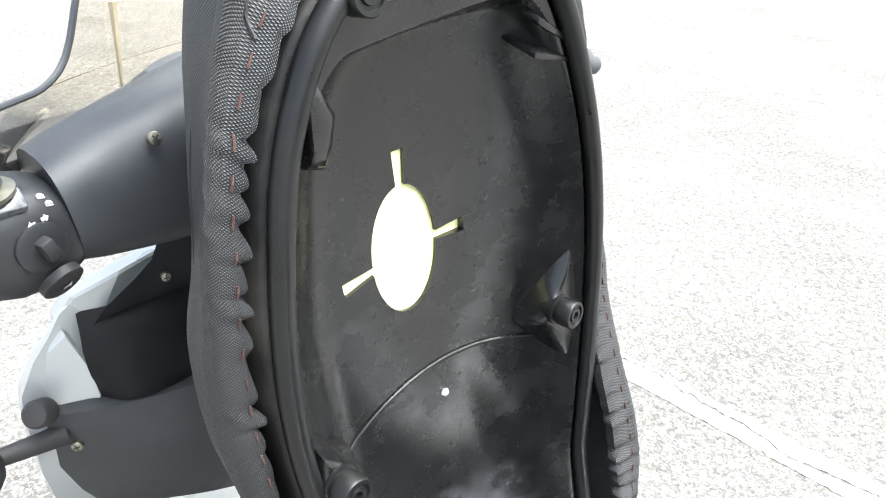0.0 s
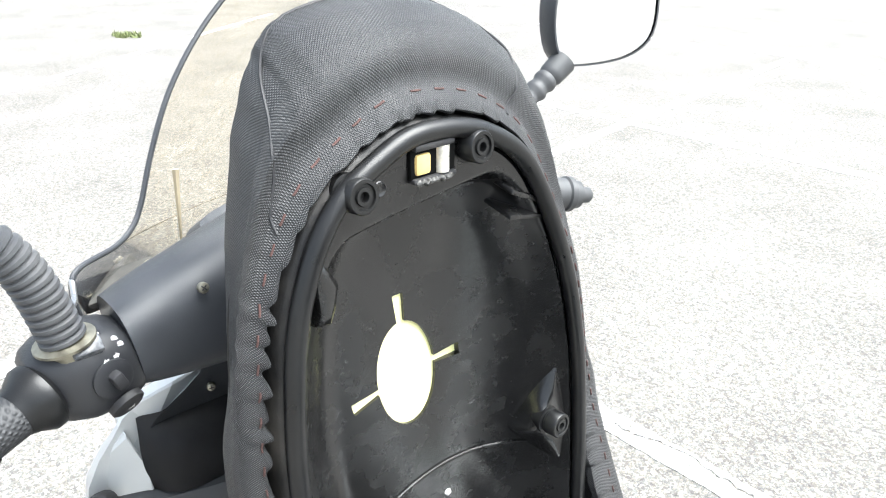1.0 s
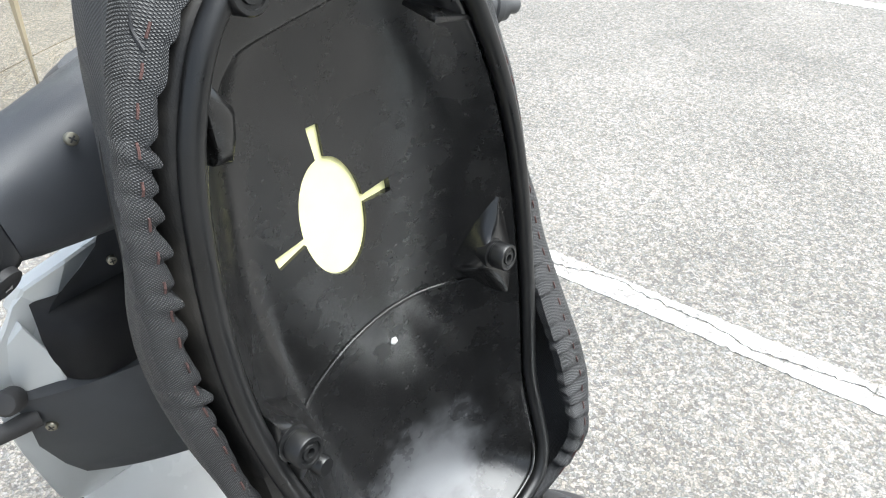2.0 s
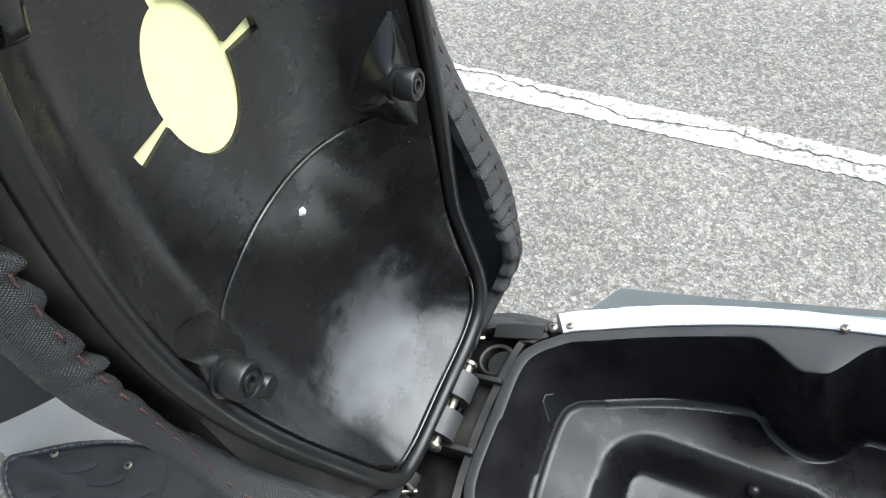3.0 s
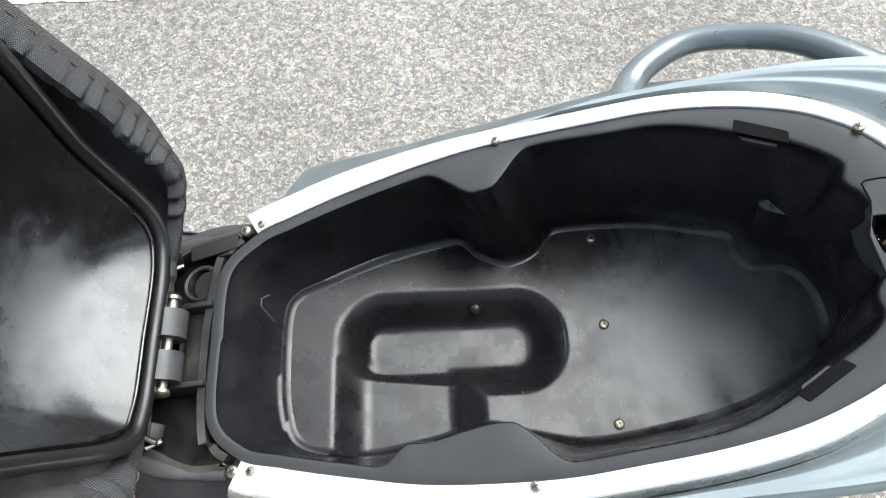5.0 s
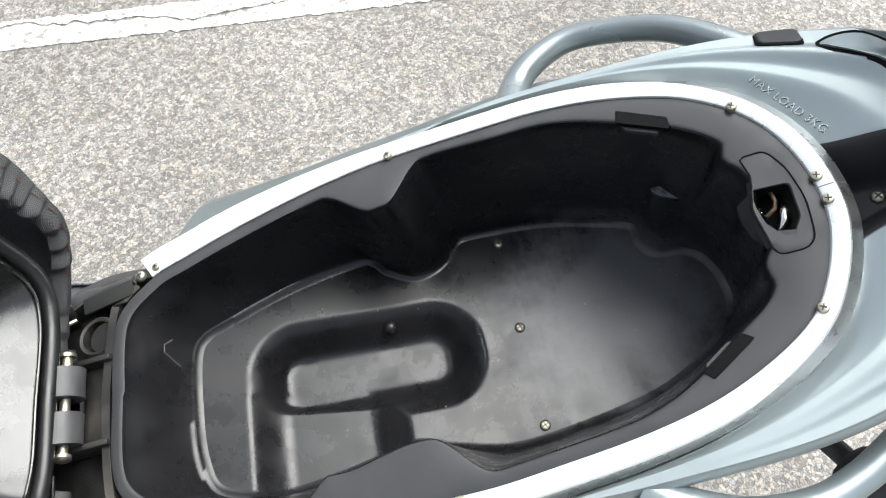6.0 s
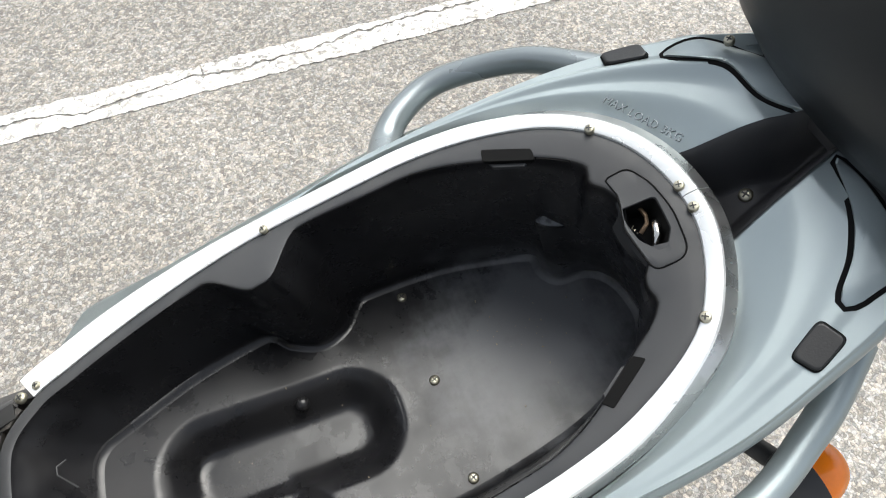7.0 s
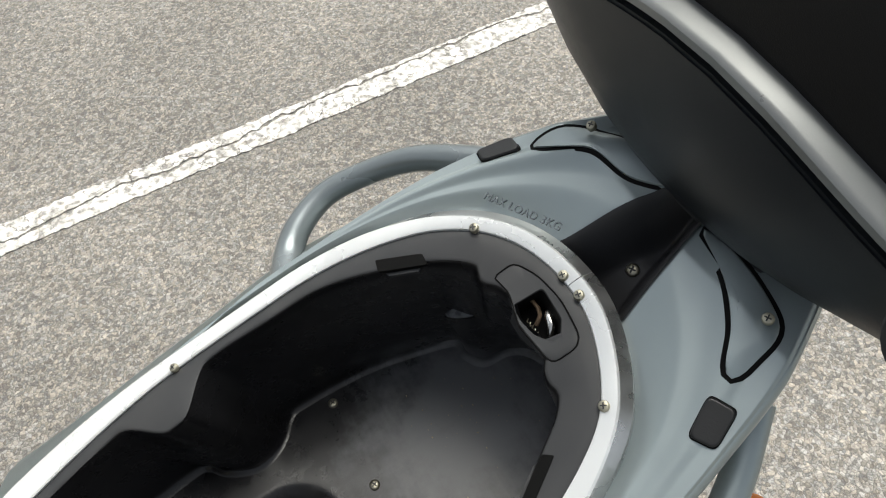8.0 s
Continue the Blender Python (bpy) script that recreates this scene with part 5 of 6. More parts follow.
for side in (1, -1):
    pts = [(0.499, 0.150), (0.526, 0.142), (0.522, 0.124), (0.496, 0.135)] if side > 0 else [(0.488, -0.113), (0.511, -0.1005), (0.518, -0.117), (0.496, -0.1275)]
    c = sum((Vector((*p, 0)) for p in pts), Vector()) / 4
    corner = []
    for k in range(4):
        p, q, r_ = (Vector((*pts[(k + d) % 4], 0)) for d in (-1, 0, 1))
        a, b = q.lerp(p, 0.22), q.lerp(r_, 0.22)
        corner += [a.lerp(q, u).lerp(q.lerp(b, u), u) for u in (0, 0.25, 0.5, 0.75, 1)]
    part("pad_gap", flat_pad(pts, [c + (v - c) * 1.07 for v in corner], 0.0012, 0.0003), DARK, cowl)
    part("rubber_pad", flat_pad(pts, corner, 0.0030, 0.0010), RUBBER, cowl)
    pod = [(0.529, 0.117), (0.547, 0.121), (0.568, 0.103), (0.585, 0.060), (0.585, 0.022), (0.564, 0.048), (0.555, 0.085)] if side > 0 else [(0.526, -0.100), (0.540, -0.100), (0.568, -0.088), (0.578, -0.04), (0.574, -0.012), (0.562, -0.045), (0.545, -0.074), (0.528, -0.092)]
    for h, mat, nm in ((0.0005, DARK, "pod_gap"), (0.0026, GREY, "rack_pod")):
        c = Vector((sum(p[0] for p in pod) / len(pod), sum(p[1] for p in pod) / len(pod), 0))
        out = offset_about(spline([(x, y, 0) for x, y in pod], 48), 0.0030 if mat is DARK else 0.0, c.xy)
        part(nm, draped(out, h, min(0.0015, h / 2)), mat, cowl)
screw(T(0.566, 0.101, 0.004), rim_normal(0.56, 0.1), cowl, 0.0038)
screw(T(0.560, -0.084, 0.004), rim_normal(0.56, -0.08), cowl, 0.0038)
screw(T(0.547, 0.006, -0.0525), rim_normal(0.55, 0.01), cowl, 0.0052)

# raised lettering
txt = bpy.data.curves.new("lettering", "FONT")
txt.body, txt.size, txt.extrude, txt.align_x = "MAX LOAD 3KG", 0.0088, 0.0008, "CENTER"
txt.space_character = 1.08
tmp = new("lettering", txt)
bpy.context.view_layer.update()
me = bpy.data.meshes.new_from_object(tmp.evaluated_get(bpy.context.evaluated_depsgraph_get()))
bpy.data.objects.remove(tmp)
me.materials.append(GREY_SHADED)
words = new("lettering", me)
words.parent = cowl
words.matrix_world = frame_at(T(0.4935, 0.079, -0.0012), rim_normal(0.5, 0.08), T(0.509, 0.049) - T(0.484, 0.109))
tagged(words, "raised words MAX LOAD 3KG")


def rail(name, pts, r=0.0115, mat=GREY_SHADED):
    bm = sweep([L(*p) for p in spline(pts, 48, False)], [r * (1.25 - 0.25 * math.sin(math.pi * k / 47)) for k in range(48)], 16)
    return part(name, bm, mat, scooter, "curved grey painted grab rail")


# right rail in the shaded copy of the grey, left rail in GREY
rail("grab_rail", [(0.325, 0.172, 0.770), (0.340, 0.205, 0.762), (0.360, 0.226, 0.768), (0.395, 0.240, 0.779), (0.435, 0.232, 0.794), (0.475, 0.210, 0.812), (0.510, 0.172, 0.826), (0.535, 0.140, 0.832)])
rail("grab_rail", [(0.338, -0.152, 0.780), (0.360, -0.168, 0.782), (0.400, -0.182, 0.786), (0.440, -0.183, 0.794), (0.470, -0.174, 0.801), (0.498, -0.159, 0.809), (0.522, -0.144, 0.818), (0.555, -0.115, 0.834)], 0.0105, GREY)


# ---- side panels and under-body ----
def side_panel(side):
    """A painted side panel that swells outwards below the rim."""
    rows = []
    for k, (drop, swell) in enumerate(((0.012, 0.0), (0.03, 0.35), (0.055, 0.8), (0.075, 1.0), (0.10, 0.95), (0.14, 0.75), (0.19, 0.45), (0.25, 0.1), (0.32, -0.4), (0.38, -0.8))):
        row = []
        for j in range(48):
            x = 0.0 + 0.62 * j / 47 + 0.03 * swell * (1 - j / 47)
            half = 0.132 + (0.030 if side > 0 else 0.012) * smooth(0.0, 0.2, x) - 0.10 * smooth(0.42 if side > 0 else 0.36, 0.66, x)
            full = (0.214 + 0.02 * min(x, 0.3) - 0.12 * smooth(0.33, 0.62, x) if side > 0 else 0.176 - 0.10 * smooth(0.30, 0.50, x))
            y = half + (full - half) * swell if swell >= 0 else half + 0.07 * swell
            row.append(L(x, 0.008 * smooth(0, 0.5, x) + side * y, rim_z(x) - drop))
        rows.append(row)
    bm = loft(rows, False)
    bmesh.ops.solidify(bm, geom=bm.faces[:], thickness=0.004)
    return part("side_panel", bm, GREY if side > 0 else SILVER, scooter, "painted body side panel under the rim", angle=50)


for sd in (1, -1):
    side_panel(sd)

# two unreadable dark marks on the left panel
for x in (0.345, 0.372):
    part("badge", block(Matrix.Translation(L(x, -0.162 + 0.9 * (x - 0.345), 0.735)) @ pose(0, 0, 0, -70, 0, 8), (0.016, 0.004, 0.0015), 0.0005), COWL, scooter)


# ---- rear indicator ----
def indicator(place, facing, parent, r=0.026):
    """A stalked turn indicator: a dark round body with an amber lens on the side that faces out."""
    f = Vector(facing).normalized()
    body = part("indicator", lathe(place, -f, [(r * 1.02, -0.002), (r, 0.006), (r * 0.9, 0.016), (r * 0.68, 0.026), (r * 0.35, 0.033), (0.001, 0.036)], 32), MATTE, parent, "amber turn indicator on a black stalk")
    part("lens", lathe(place, f, [(r * 1.0, 0.0)] + [(r * math.cos(k * math.pi / 52) ** 0.8 * (1 - 0.012 * (k % 2)), 0.031 * math.sin(k * math.pi / 52)) for k in range(1, 26)] + [(0.001, 0.031)], 40), AMBER, body, "ribbed amber lens")
    return body


ind = indicator(L(0.547, -0.180, 0.700), (0.954, 0.109, 0.285), scooter)
part("stalk", sweep([L(0.545, -0.175, 0.69), L(0.53, -0.14, 0.68), L(0.52, -0.10, 0.675)], 0.009, 12), MATTE, ind)


# ---- luggage case on the rack ----
def round_box(z, x0, x1, half, bow=0.014, n=360, mid=0.012):
    pts = []
    for k in range(n):
        a = 2 * math.pi * k / n
        cx, cy = math.cos(a), math.sin(a)
        e = 0.5
        ux, uy = math.copysign(abs(cx) ** e, cx), math.copysign(abs(cy) ** e, cy)
        x = (x0 + x1) / 2 + (x1 - x0) / 2 * ux
        y = half * uy
        if ux < 0:
            x -= bow * (1 - (uy) ** 2) * -ux - bow
        pts.append(L(x, mid + y, z))
    return pts


case = tagged(new("top_case"), "charcoal plastic top case with a grey band, shut, on the rack", "luggage case")


def arched(rows):
    """Loops of the case whose height sinks towards its two sides, as the seam does."""
    out = []
    for z, x0, x1, half, sink in rows:
        loop = []
        for p in round_box(z, x0, x1, half):
            dy = p.y + LEAN * (p.z - 0.68) - 0.030
            loop.append(p - Vector((0, 0, sink * 0.05 * (1 - math.exp(-36 * dy * dy)))))
        out.append(loop)
    return out


part("case_base", loft(arched(((0.903, 0.600, 0.84, 0.095, 0), (0.905, 0.578, 0.86, 0.112, 0), (0.912, 0.568, 0.872, 0.132, 0), (0.928, 0.560, 0.885, 0.165, 0.05), (0.955, 0.552, 0.895, 0.208, 0.2), (0.99, 0.547, 0.902, 0.245, 0.5), (1.02, 0.545, 0.906, 0.262, 0.85), (1.0405, 0.544, 0.908, 0.268, 1), (1.0415, 0.551, 0.90, 0.262, 1))), True, (True, True)), CASE, case)
part("seam_bead", loft(arched(((1.0365, 0.546, 0.904, 0.264, 1), (1.0365, 0.5428, 0.909, 0.2705, 1), (1.0385, 0.5428, 0.909, 0.2705, 1), (1.0385, 0.546, 0.904, 0.264, 1))), True, (True, True)), CASE, case)
part("case_band", loft(arched(((1.0425, 0.552, 0.898, 0.260, 1), (1.0445, 0.545, 0.906, 0.268, 1), (1.047, 0.5415, 0.911, 0.271, 1), (1.053, 0.5400, 0.912, 0.273, 1), (1.0545, 0.5410, 0.911, 0.272, 1), (1.0555, 0.5440, 0.909, 0.270, 1), (1.058, 0.550, 0.903, 0.264, 1), (1.059, 0.556, 0.897, 0.258, 1))), True, (True, True)), CASEBAND, case, "grey metallic band")
part("case_lid", loft(arched(((1.056, 0.556, 0.896, 0.256, 1), (1.068, 0.553, 0.899, 0.259, 1), (1.12, 0.562, 0.890, 0.250, 1), (1.17, 0.578, 0.873, 0.226, 0.7), (1.21, 0.600, 0.845, 0.165, 0.3), (1.232, 0.640, 0.80, 0.11, 0.1), (1.238, 0.685, 0.76, 0.05, 0))), True, (True, True)), LID, case, "dull black lid")
part("clasp", loft([[L(0.540 - d, -0.150 + 0.026 * w * math.cos(a), 1.018 + 0.034 * w * math.sin(a)) for a in [k * math.pi / 14 for k in range(28)]] for d, w in ((-0.02, 1.0), (0.006, 1.0), (0.010, 0.9), (0.011, 0.6))], True, (True, True)), MATTE, case)
part("case_foot", block(Matrix.Translation(L(0.64, 0.012, 0.900)), (0.12, 0.14, 0.02), 0.004), MATTE, case)


# ---- body ahead of the seat ----
def body_front():
    """Dark cover below the hinge, down to the floorboard."""
    out = spline([(-0.012, 0.110, 0), (-0.06, 0.113, 0), (-0.10, 0.095, 0), (-0.128, 0.06, 0), (-0.135, 0, 0), (-0.128, -0.06, 0), (-0.10, -0.093, 0), (-0.06, -0.113, 0), (-0.005, -0.112, 0)], 60, False)
    rows = []
    for h, o in ((-0.008, 0.0), (-0.014, 0.006), (-0.03, 0.022), (-0.06, 0.034), (-0.12, 0.040), (-0.20, 0.042), (-0.28, 0.04)):
        rows.append([R(p.x, p.y, h) for p in (Vector((q.x - o * 0.8 * smooth(-0.02, -0.1, q.x), q.y * (1 + o * 8.5), 0)) for q in out)])
    return part("seat_post_cover", loft(rows, False), MATTE, scooter, "matte black plastic body cover under the hinge")


body_front()


def shield_x(z):
    return -0.392 - 0.30 * max(0.0, 0.88 - z) - 0.55 * max(0.0, 0.74 - z)


def legshield():
    """The silver front shield: a shell with a flat inner face and a rounded nose."""
    rows = []
    for z, w in ((0.34, 0.15), (0.40, 0.19), (0.50, 0.212), (0.62, 0.222), (0.74, 0.226), (0.83, 0.226), (0.88, 0.222), (0.905, 0.219), (0.923, 0.214), (0.947, 0.197), (0.963, 0.180), (0.978, 0.167), (0.990, 0.145), (1.0, 0.10), (1.004, 0.05)):
        xs = shield_x(z)
        row = [L(xs + 0.010 * (1 - (2 * k / 20 - 1) ** 2), -w + 2 * w * k / 20, z) for k in range(1, 20)]
        row += [L(xs - 0.13 * math.sin(math.pi * k / 30) ** 0.8 * smooth(1.06, 0.8, z), w * math.cos(math.pi * k / 30), z) for k in range(0, 31)]
        rows.append(row)
    return part("front_shield", loft(rows, True, (True, True)), SILVER, scooter, "silver painted front leg shield", angle=30)


legshield()
# two facets along each edge of the shield: the upper one turned outwards
def facet(sd, pts):
    rim = [L(x, sd * y, z) for x, y, z in pts]
    mid = sum(rim, Vector()) / len(rim) + Vector((0.003, 0, 0))
    back = [p + Vector((-0.014, 0, 0)) for p in rim]
    inner = [p.lerp(mid, 0.08) + Vector((0.0015, 0, 0)) for p in rim]
    return part("shield_facet", loft([back, rim, inner], True, (True, True)), SILVER, scooter, angle=25)


for sd in (-1, 1):
    facet(sd, ((-0.384, 0.080, 1.006), (-0.380, 0.119, 1.002), (-0.392, 0.155, 0.989), (-0.400, 0.169, 0.970), (-0.396, 0.172, 0.950), (-0.374, 0.165, 0.922), (-0.378, 0.153, 0.946), (-0.380, 0.135, 0.967), (-0.380, 0.108, 0.985)))
    facet(sd, ((-0.386, 0.170, 0.966), (-0.374, 0.165, 0.932), (-0.374, 0.168, 0.894), (-0.384, 0.190, 0.892), (-0.392, 0.200, 0.914), (-0.396, 0.201, 0.934), (-0.394, 0.188, 0.951)))


def inner_panel(name, rows, mat, label, thick=0.01, turn=2.5):
    """A moulded panel that faces the rider; rows of (z, x at its middle, x drop to its edges, half width)."""
    bm = loft([[L(x - d * abs(k / 30 - 1) ** turn, w * (k / 30 - 1), z + t * (1 - abs(k / 30 - 1))) for k in range(61)] for z, x, d, w, t in rows], False)
    bmesh.ops.solidify(bm, geom=bm.faces[:], thickness=thick)
    return part(name, bm, mat, scooter, label, angle=50)


inner_panel("glove_box", ((0.898, -0.352, 0.03, 0.166, 0), (0.905, -0.346, 0.03, 0.168, 0), (0.935, -0.343, 0.03, 0.168, 0), (0.950, -0.345, 0.03, 0.166, 0), (0.960, -0.350, 0.028, 0.163, 0), (0.968, -0.358, 0.025, 0.160, 0), (0.974, -0.370, 0.02, 0.157, 0), (0.977, -0.390, 0.01, 0.154, 0)), MATTE, "matte black glove box lid", 0.01, 14)
neck = inner_panel("neck_cover", ((0.955, -0.372, 0.006, 0.158, 0), (0.968, -0.368, 0.006, 0.153, 0), (0.978, -0.365, 0.006, 0.145, 0), (0.988, -0.362, 0.006, 0.132, 0), (0.998, -0.360, 0.006, 0.115, 0), (1.01, -0.358, 0.006, 0.098, 0), (1.03, -0.356, 0.006, 0.086, 0), (1.06, -0.352, 0.006, 0.075, 0)), COWL, "slate grey plastic neck cover")
screw(L(-0.358, -0.094, 0.995), (1, -0.25, 0.1), neck, 0.0038)
panel = inner_panel("knee_panel", ((0.900, -0.400, 0.0, 0.192, 0), (0.905, -0.350, 0.040, 0.203, 0), (0.900, -0.328, 0.060, 0.208, 0), (0.875, -0.316, 0.080, 0.212, 0), (0.83, -0.322, 0.085, 0.214, 0), (0.78, -0.345, 0.080, 0.210, -0.01), (0.745, -0.365, 0.07, 0.20, -0.035), (0.725, -0.39, 0.06, 0.19, -0.05), (0.718, -0.43, 0.04, 0.185, -0.055)), KNEE, "dark grey plastic knee panel")
screw(L(-0.383, -0.197, 0.862), (1, -0.8, 0), panel, 0.005)
part("hook", lathe(L(-0.375, -0.211, 0.915), (0.6, -0.5, 0.5), [(0.011, -0.01), (0.011, 0.004), (0.0085, 0.007), (0.003, 0.008)], 18), MATTE, panel)
ind = indicator(L(-0.400, -0.268, 0.882), (-0.9, -0.2, 0.25), scooter, 0.024)
part("stalk", sweep([L(-0.393, -0.252, 0.880), L(-0.390, -0.228, 0.878), L(-0.388, -0.20, 0.876)], [0.007, 0.008, 0.010], 12), MATTE, ind)


def toe_panel():
    """The white floor between and ahead of the footboards, turned up at its front."""
    rows = []
    for k in range(25):
        x = -0.40 - 0.40 * k / 24
        rows.append([L(x, y, 0.388 + 1.6 * max(0.0, -0.66 - x) ** 1.4) for y in [-0.20 + 0.4 * q / 40 for q in range(41)]])
    bm = loft(rows, False)
    bmesh.ops.solidify(bm, geom=bm.faces[:], thickness=0.004)
    return part("toe_panel", bm, material("white_gloss_paint", (0.86, 0.86, 0.85), 0.25, 0, 0.03, 10), scooter, "white painted floor panel between the footboards")


toe_panel()


def footboard(sd):
    """One footboard: a shallow tray with a pale bead along its edge, slanting oval treads, screws and a ribbed rear part."""
    out = spline([(-0.672, 0.209, 0), (-0.640, 0.179, 0), (-0.59, 0.147, 0), (-0.53, 0.122, 0), (-0.44, 0.102, 0), (-0.30, 0.095, 0), (-0.10, 0.10, 0), (-0.06, 0.16, 0), (-0.12, 0.225, 0), (-0.30, 0.25, 0), (-0.50, 0.258, 0), (-0.62, 0.247, 0)], 96)
    c = Vector((-0.36, 0.175, 0))
    inn = [p.lerp(c, 0.05) for p in out]
    bm = loft([[L(p.x, sd * p.y, z) for p in lp] for lp, z in ((out, 0.33), (out, 0.402), ([p.lerp(c, 0.02) for p in out], 0.405), (inn, 0.399))], True, (True, True))
    ob = part("footboard", bm, TREAD, scooter, "black plastic footboard with raised oval treads")
    part("edge_bead", ring([L(p.x, sd * p.y, 0.4045) for p in [p.lerp(c, 0.035) for p in out]], 0.0018, 8), WORN_SHEEN, ob)
    for k in range(4):
        for y in (0.176, 0.222):
            x = -0.615 + 0.046 * k + 0.026 * (y > 0.2)
            if x < -0.60 and y < 0.2:
                continue
            m = Matrix.Translation(L(x, sd * y, 0.3985)) @ pose(0, 0, 0, 0, 0, -sd * 32)
            part("tread", loft([[m @ Vector((0.026 * w * math.cos(a), 0.0085 * w * math.sin(a), h)) for a in [q * math.pi / 9 for q in range(18)]] for w, h in ((1, 0), (0.9, 0.003), (0.6, 0.0045))], True, (True, True)), TREAD, ob)
    for x, y in ((-0.613, 0.174), (-0.508, 0.150)):
        screw(L(x, sd * y, 0.400), (0, 0, 1), ob, 0.0055)
    part("mat_edge", sweep([L(-0.462 + 0.02 * math.sin(k * 0.3), sd * (0.125 + 0.011 * k), 0.4005) for k in range(11)], 0.0012, 6), COWL, ob)
    for k in range(9):
        part("rib", block(Matrix.Translation(L(-0.32 + 0.022 * k, sd * 0.170, 0.404)), (0.009, 0.055, 0.010), 0.003), MATTE, ob)
    return ob


footboard(-1)
footboard(1)


# ---- handlebar ----
def arm(side):
    rows = []
    for k in range(16):
        s = k / 15
        y = -0.162 + 0.175 * s
        hz, hx = 0.033 + 0.034 * s ** 0.8, 0.034 + 0.022 * s
        cx, cz = -0.303 - 0.018 * s, 1.106 + 0.004 * s
        rows.append([L(cx + math.copysign(abs(math.cos(a)) ** 0.75, math.cos(a)) * hx, side * -y if side > 0 else y, cz + math.copysign(abs(math.sin(a)) ** 0.75, math.sin(a)) * hz) for a in [q * math.pi / 18 for q in range(36)]])
    return part("handlebar_cowl", loft(rows, True, (True, True)), COWL, scooter, "satin charcoal plastic handlebar cowl")


cowl_l = arm(-1)
arm(1)
screw(L(-0.2685, -0.105, 1.142), (1, -0.1, 0.3), cowl_l, 0.0042)
hood = loft([[L(-0.335 + 0.055 * w * math.cos(a), 0.015 + 0.105 * w * math.sin(a), z) for a in [q * math.pi / 20 for q in range(40)]] for z, w in ((1.09, 1.0), (1.13, 1.0), (1.149, 0.93), (1.156, 0.8), (1.150, 0.7))], True, (False, True))
part("instrument_hood", hood, COWL, scooter, "charcoal instrument hood")

# left switch pod and grip


def knurled():
    """Grip rubber with a diamond relief."""
    m = material("diamond_grip_rubber", (0.035, 0.036, 0.038), 0.55, 0, 0.15, 40)
    n, l = m.node_tree.nodes, m.node_tree.links
    co = n.new("ShaderNodeTexCoord")
    waves = []
    for turn in (50, -50):
        mp = n.new("ShaderNodeMapping")
        mp.inputs["Rotation"].default_value = (radians(turn), 0, 0)
        w = n.new("ShaderNodeTexWave")
        w.bands_direction = "Y"
        w.inputs["Scale"].default_value = 90
        l.new(co.outputs["Object"], mp.inputs["Vector"])
        l.new(mp.outputs["Vector"], w.inputs["Vector"])
        waves.append(w)
    mul = n.new("ShaderNodeMath")
    mul.operation = "MULTIPLY"
    for k in (0, 1):
        l.new(waves[k].outputs["Fac"], mul.inputs[k])
    b = n.new("ShaderNodeBump")
    b.inputs["Strength"].default_value, b.inputs["Distance"].default_value = 0.8, 0.0008
    l.new(mul.outputs["Value"], b.inputs["Height"])
    l.new(b.outputs["Normal"], n["Principled BSDF"].inputs["Normal"])
    return m


GRIP = knurled()
C0 = Vector((-0.295, 0, 1.101))


def pod_point(y, a, k=1.0):
    """A place on the switch pod at y, a radians up from its rear."""
    t = (y + 0.226) / 0.066
    hz = (0.026 + 0.008 * math.sin(math.pi * min(1, max(0, t)))) * k
    hx = (0.025 + 0.008 * math.sin(math.pi * min(1, max(0, t)))) * k
    e = 0.72
    return L(C0.x + math.copysign(abs(math.cos(a)) ** e, math.cos(a)) * hx, y, C0.z + math.copysign(abs(math.sin(a)) ** e, math.sin(a)) * hz)


bm = loft([[pod_point(y, q * math.pi / 20, k) for q in range(40)] for y, k in ((-0.228, 0.72), (-0.224, 0.9), (-0.214, 0.98), (-0.20, 1.0), (-0.185, 1.0), (-0.170, 1.0), (-0.163, 0.97), (-0.160, 0.9))], True, (True, True))
POD = material("glossy_charcoal_plastic", (0.026, 0.027, 0.030), 0.36, 0, 0.15, 30, 0.25, 1600, 0.03)
pod = part("switch_pod", bm, POD, scooter, "charcoal handlebar switch pod with printed symbols")


def on_pod(y, a, h=0.0):
    """A pose on the pod's skin: x along the bar, z out."""
    p = pod_point(y, a)
    t1, t2 = pod_point(y + 0.004, a) - pod_point(y - 0.004, a), pod_point(y, a + 0.06) - pod_point(y, a - 0.06)
    n = t1.cross(t2)
    return frame_at(p + n.normalized() * h, n, t1)


part("dimmer_switch", block(on_pod(-0.190, 0.86, 0.001), (0.020, 0.014, 0.008), 0.0025), WORN_SHEEN, pod, "worn grey dimmer rocker")
part("indicator_slot", lathe(on_pod(-0.183, 0.02, -0.001).translation, on_pod(-0.183, 0.02).to_3x3() @ Vector((0, 0, 1)), [(0.014, 0), (0.014, 0.002), (0.012, 0.0028)], 28), POD, pod)
part("indicator_switch", block(on_pod(-0.182, 0.02, 0.004) @ pose(0, 0, 0, 0, 0, 20), (0.008, 0.013, 0.010), 0.002), MATTE, pod)
part("horn_button", lathe(on_pod(-0.180, -0.72, -0.002).translation, on_pod(-0.18, -0.72).to_3x3() @ Vector((0, 0, 1)), [(0.0125, 0), (0.0125, 0.005), (0.010, 0.0065)], 24), MATTE, pod)


def print_mark(m, shapes):
    """Flat printed symbol: polygons in the plane of m."""
    bm = bmesh.new()
    for poly in shapes:
        bm.faces.new([bm.verts.new(m @ Vector((x, y, 0.0004))) for x, y in poly])
    return part("print", bm, MARK, pod)


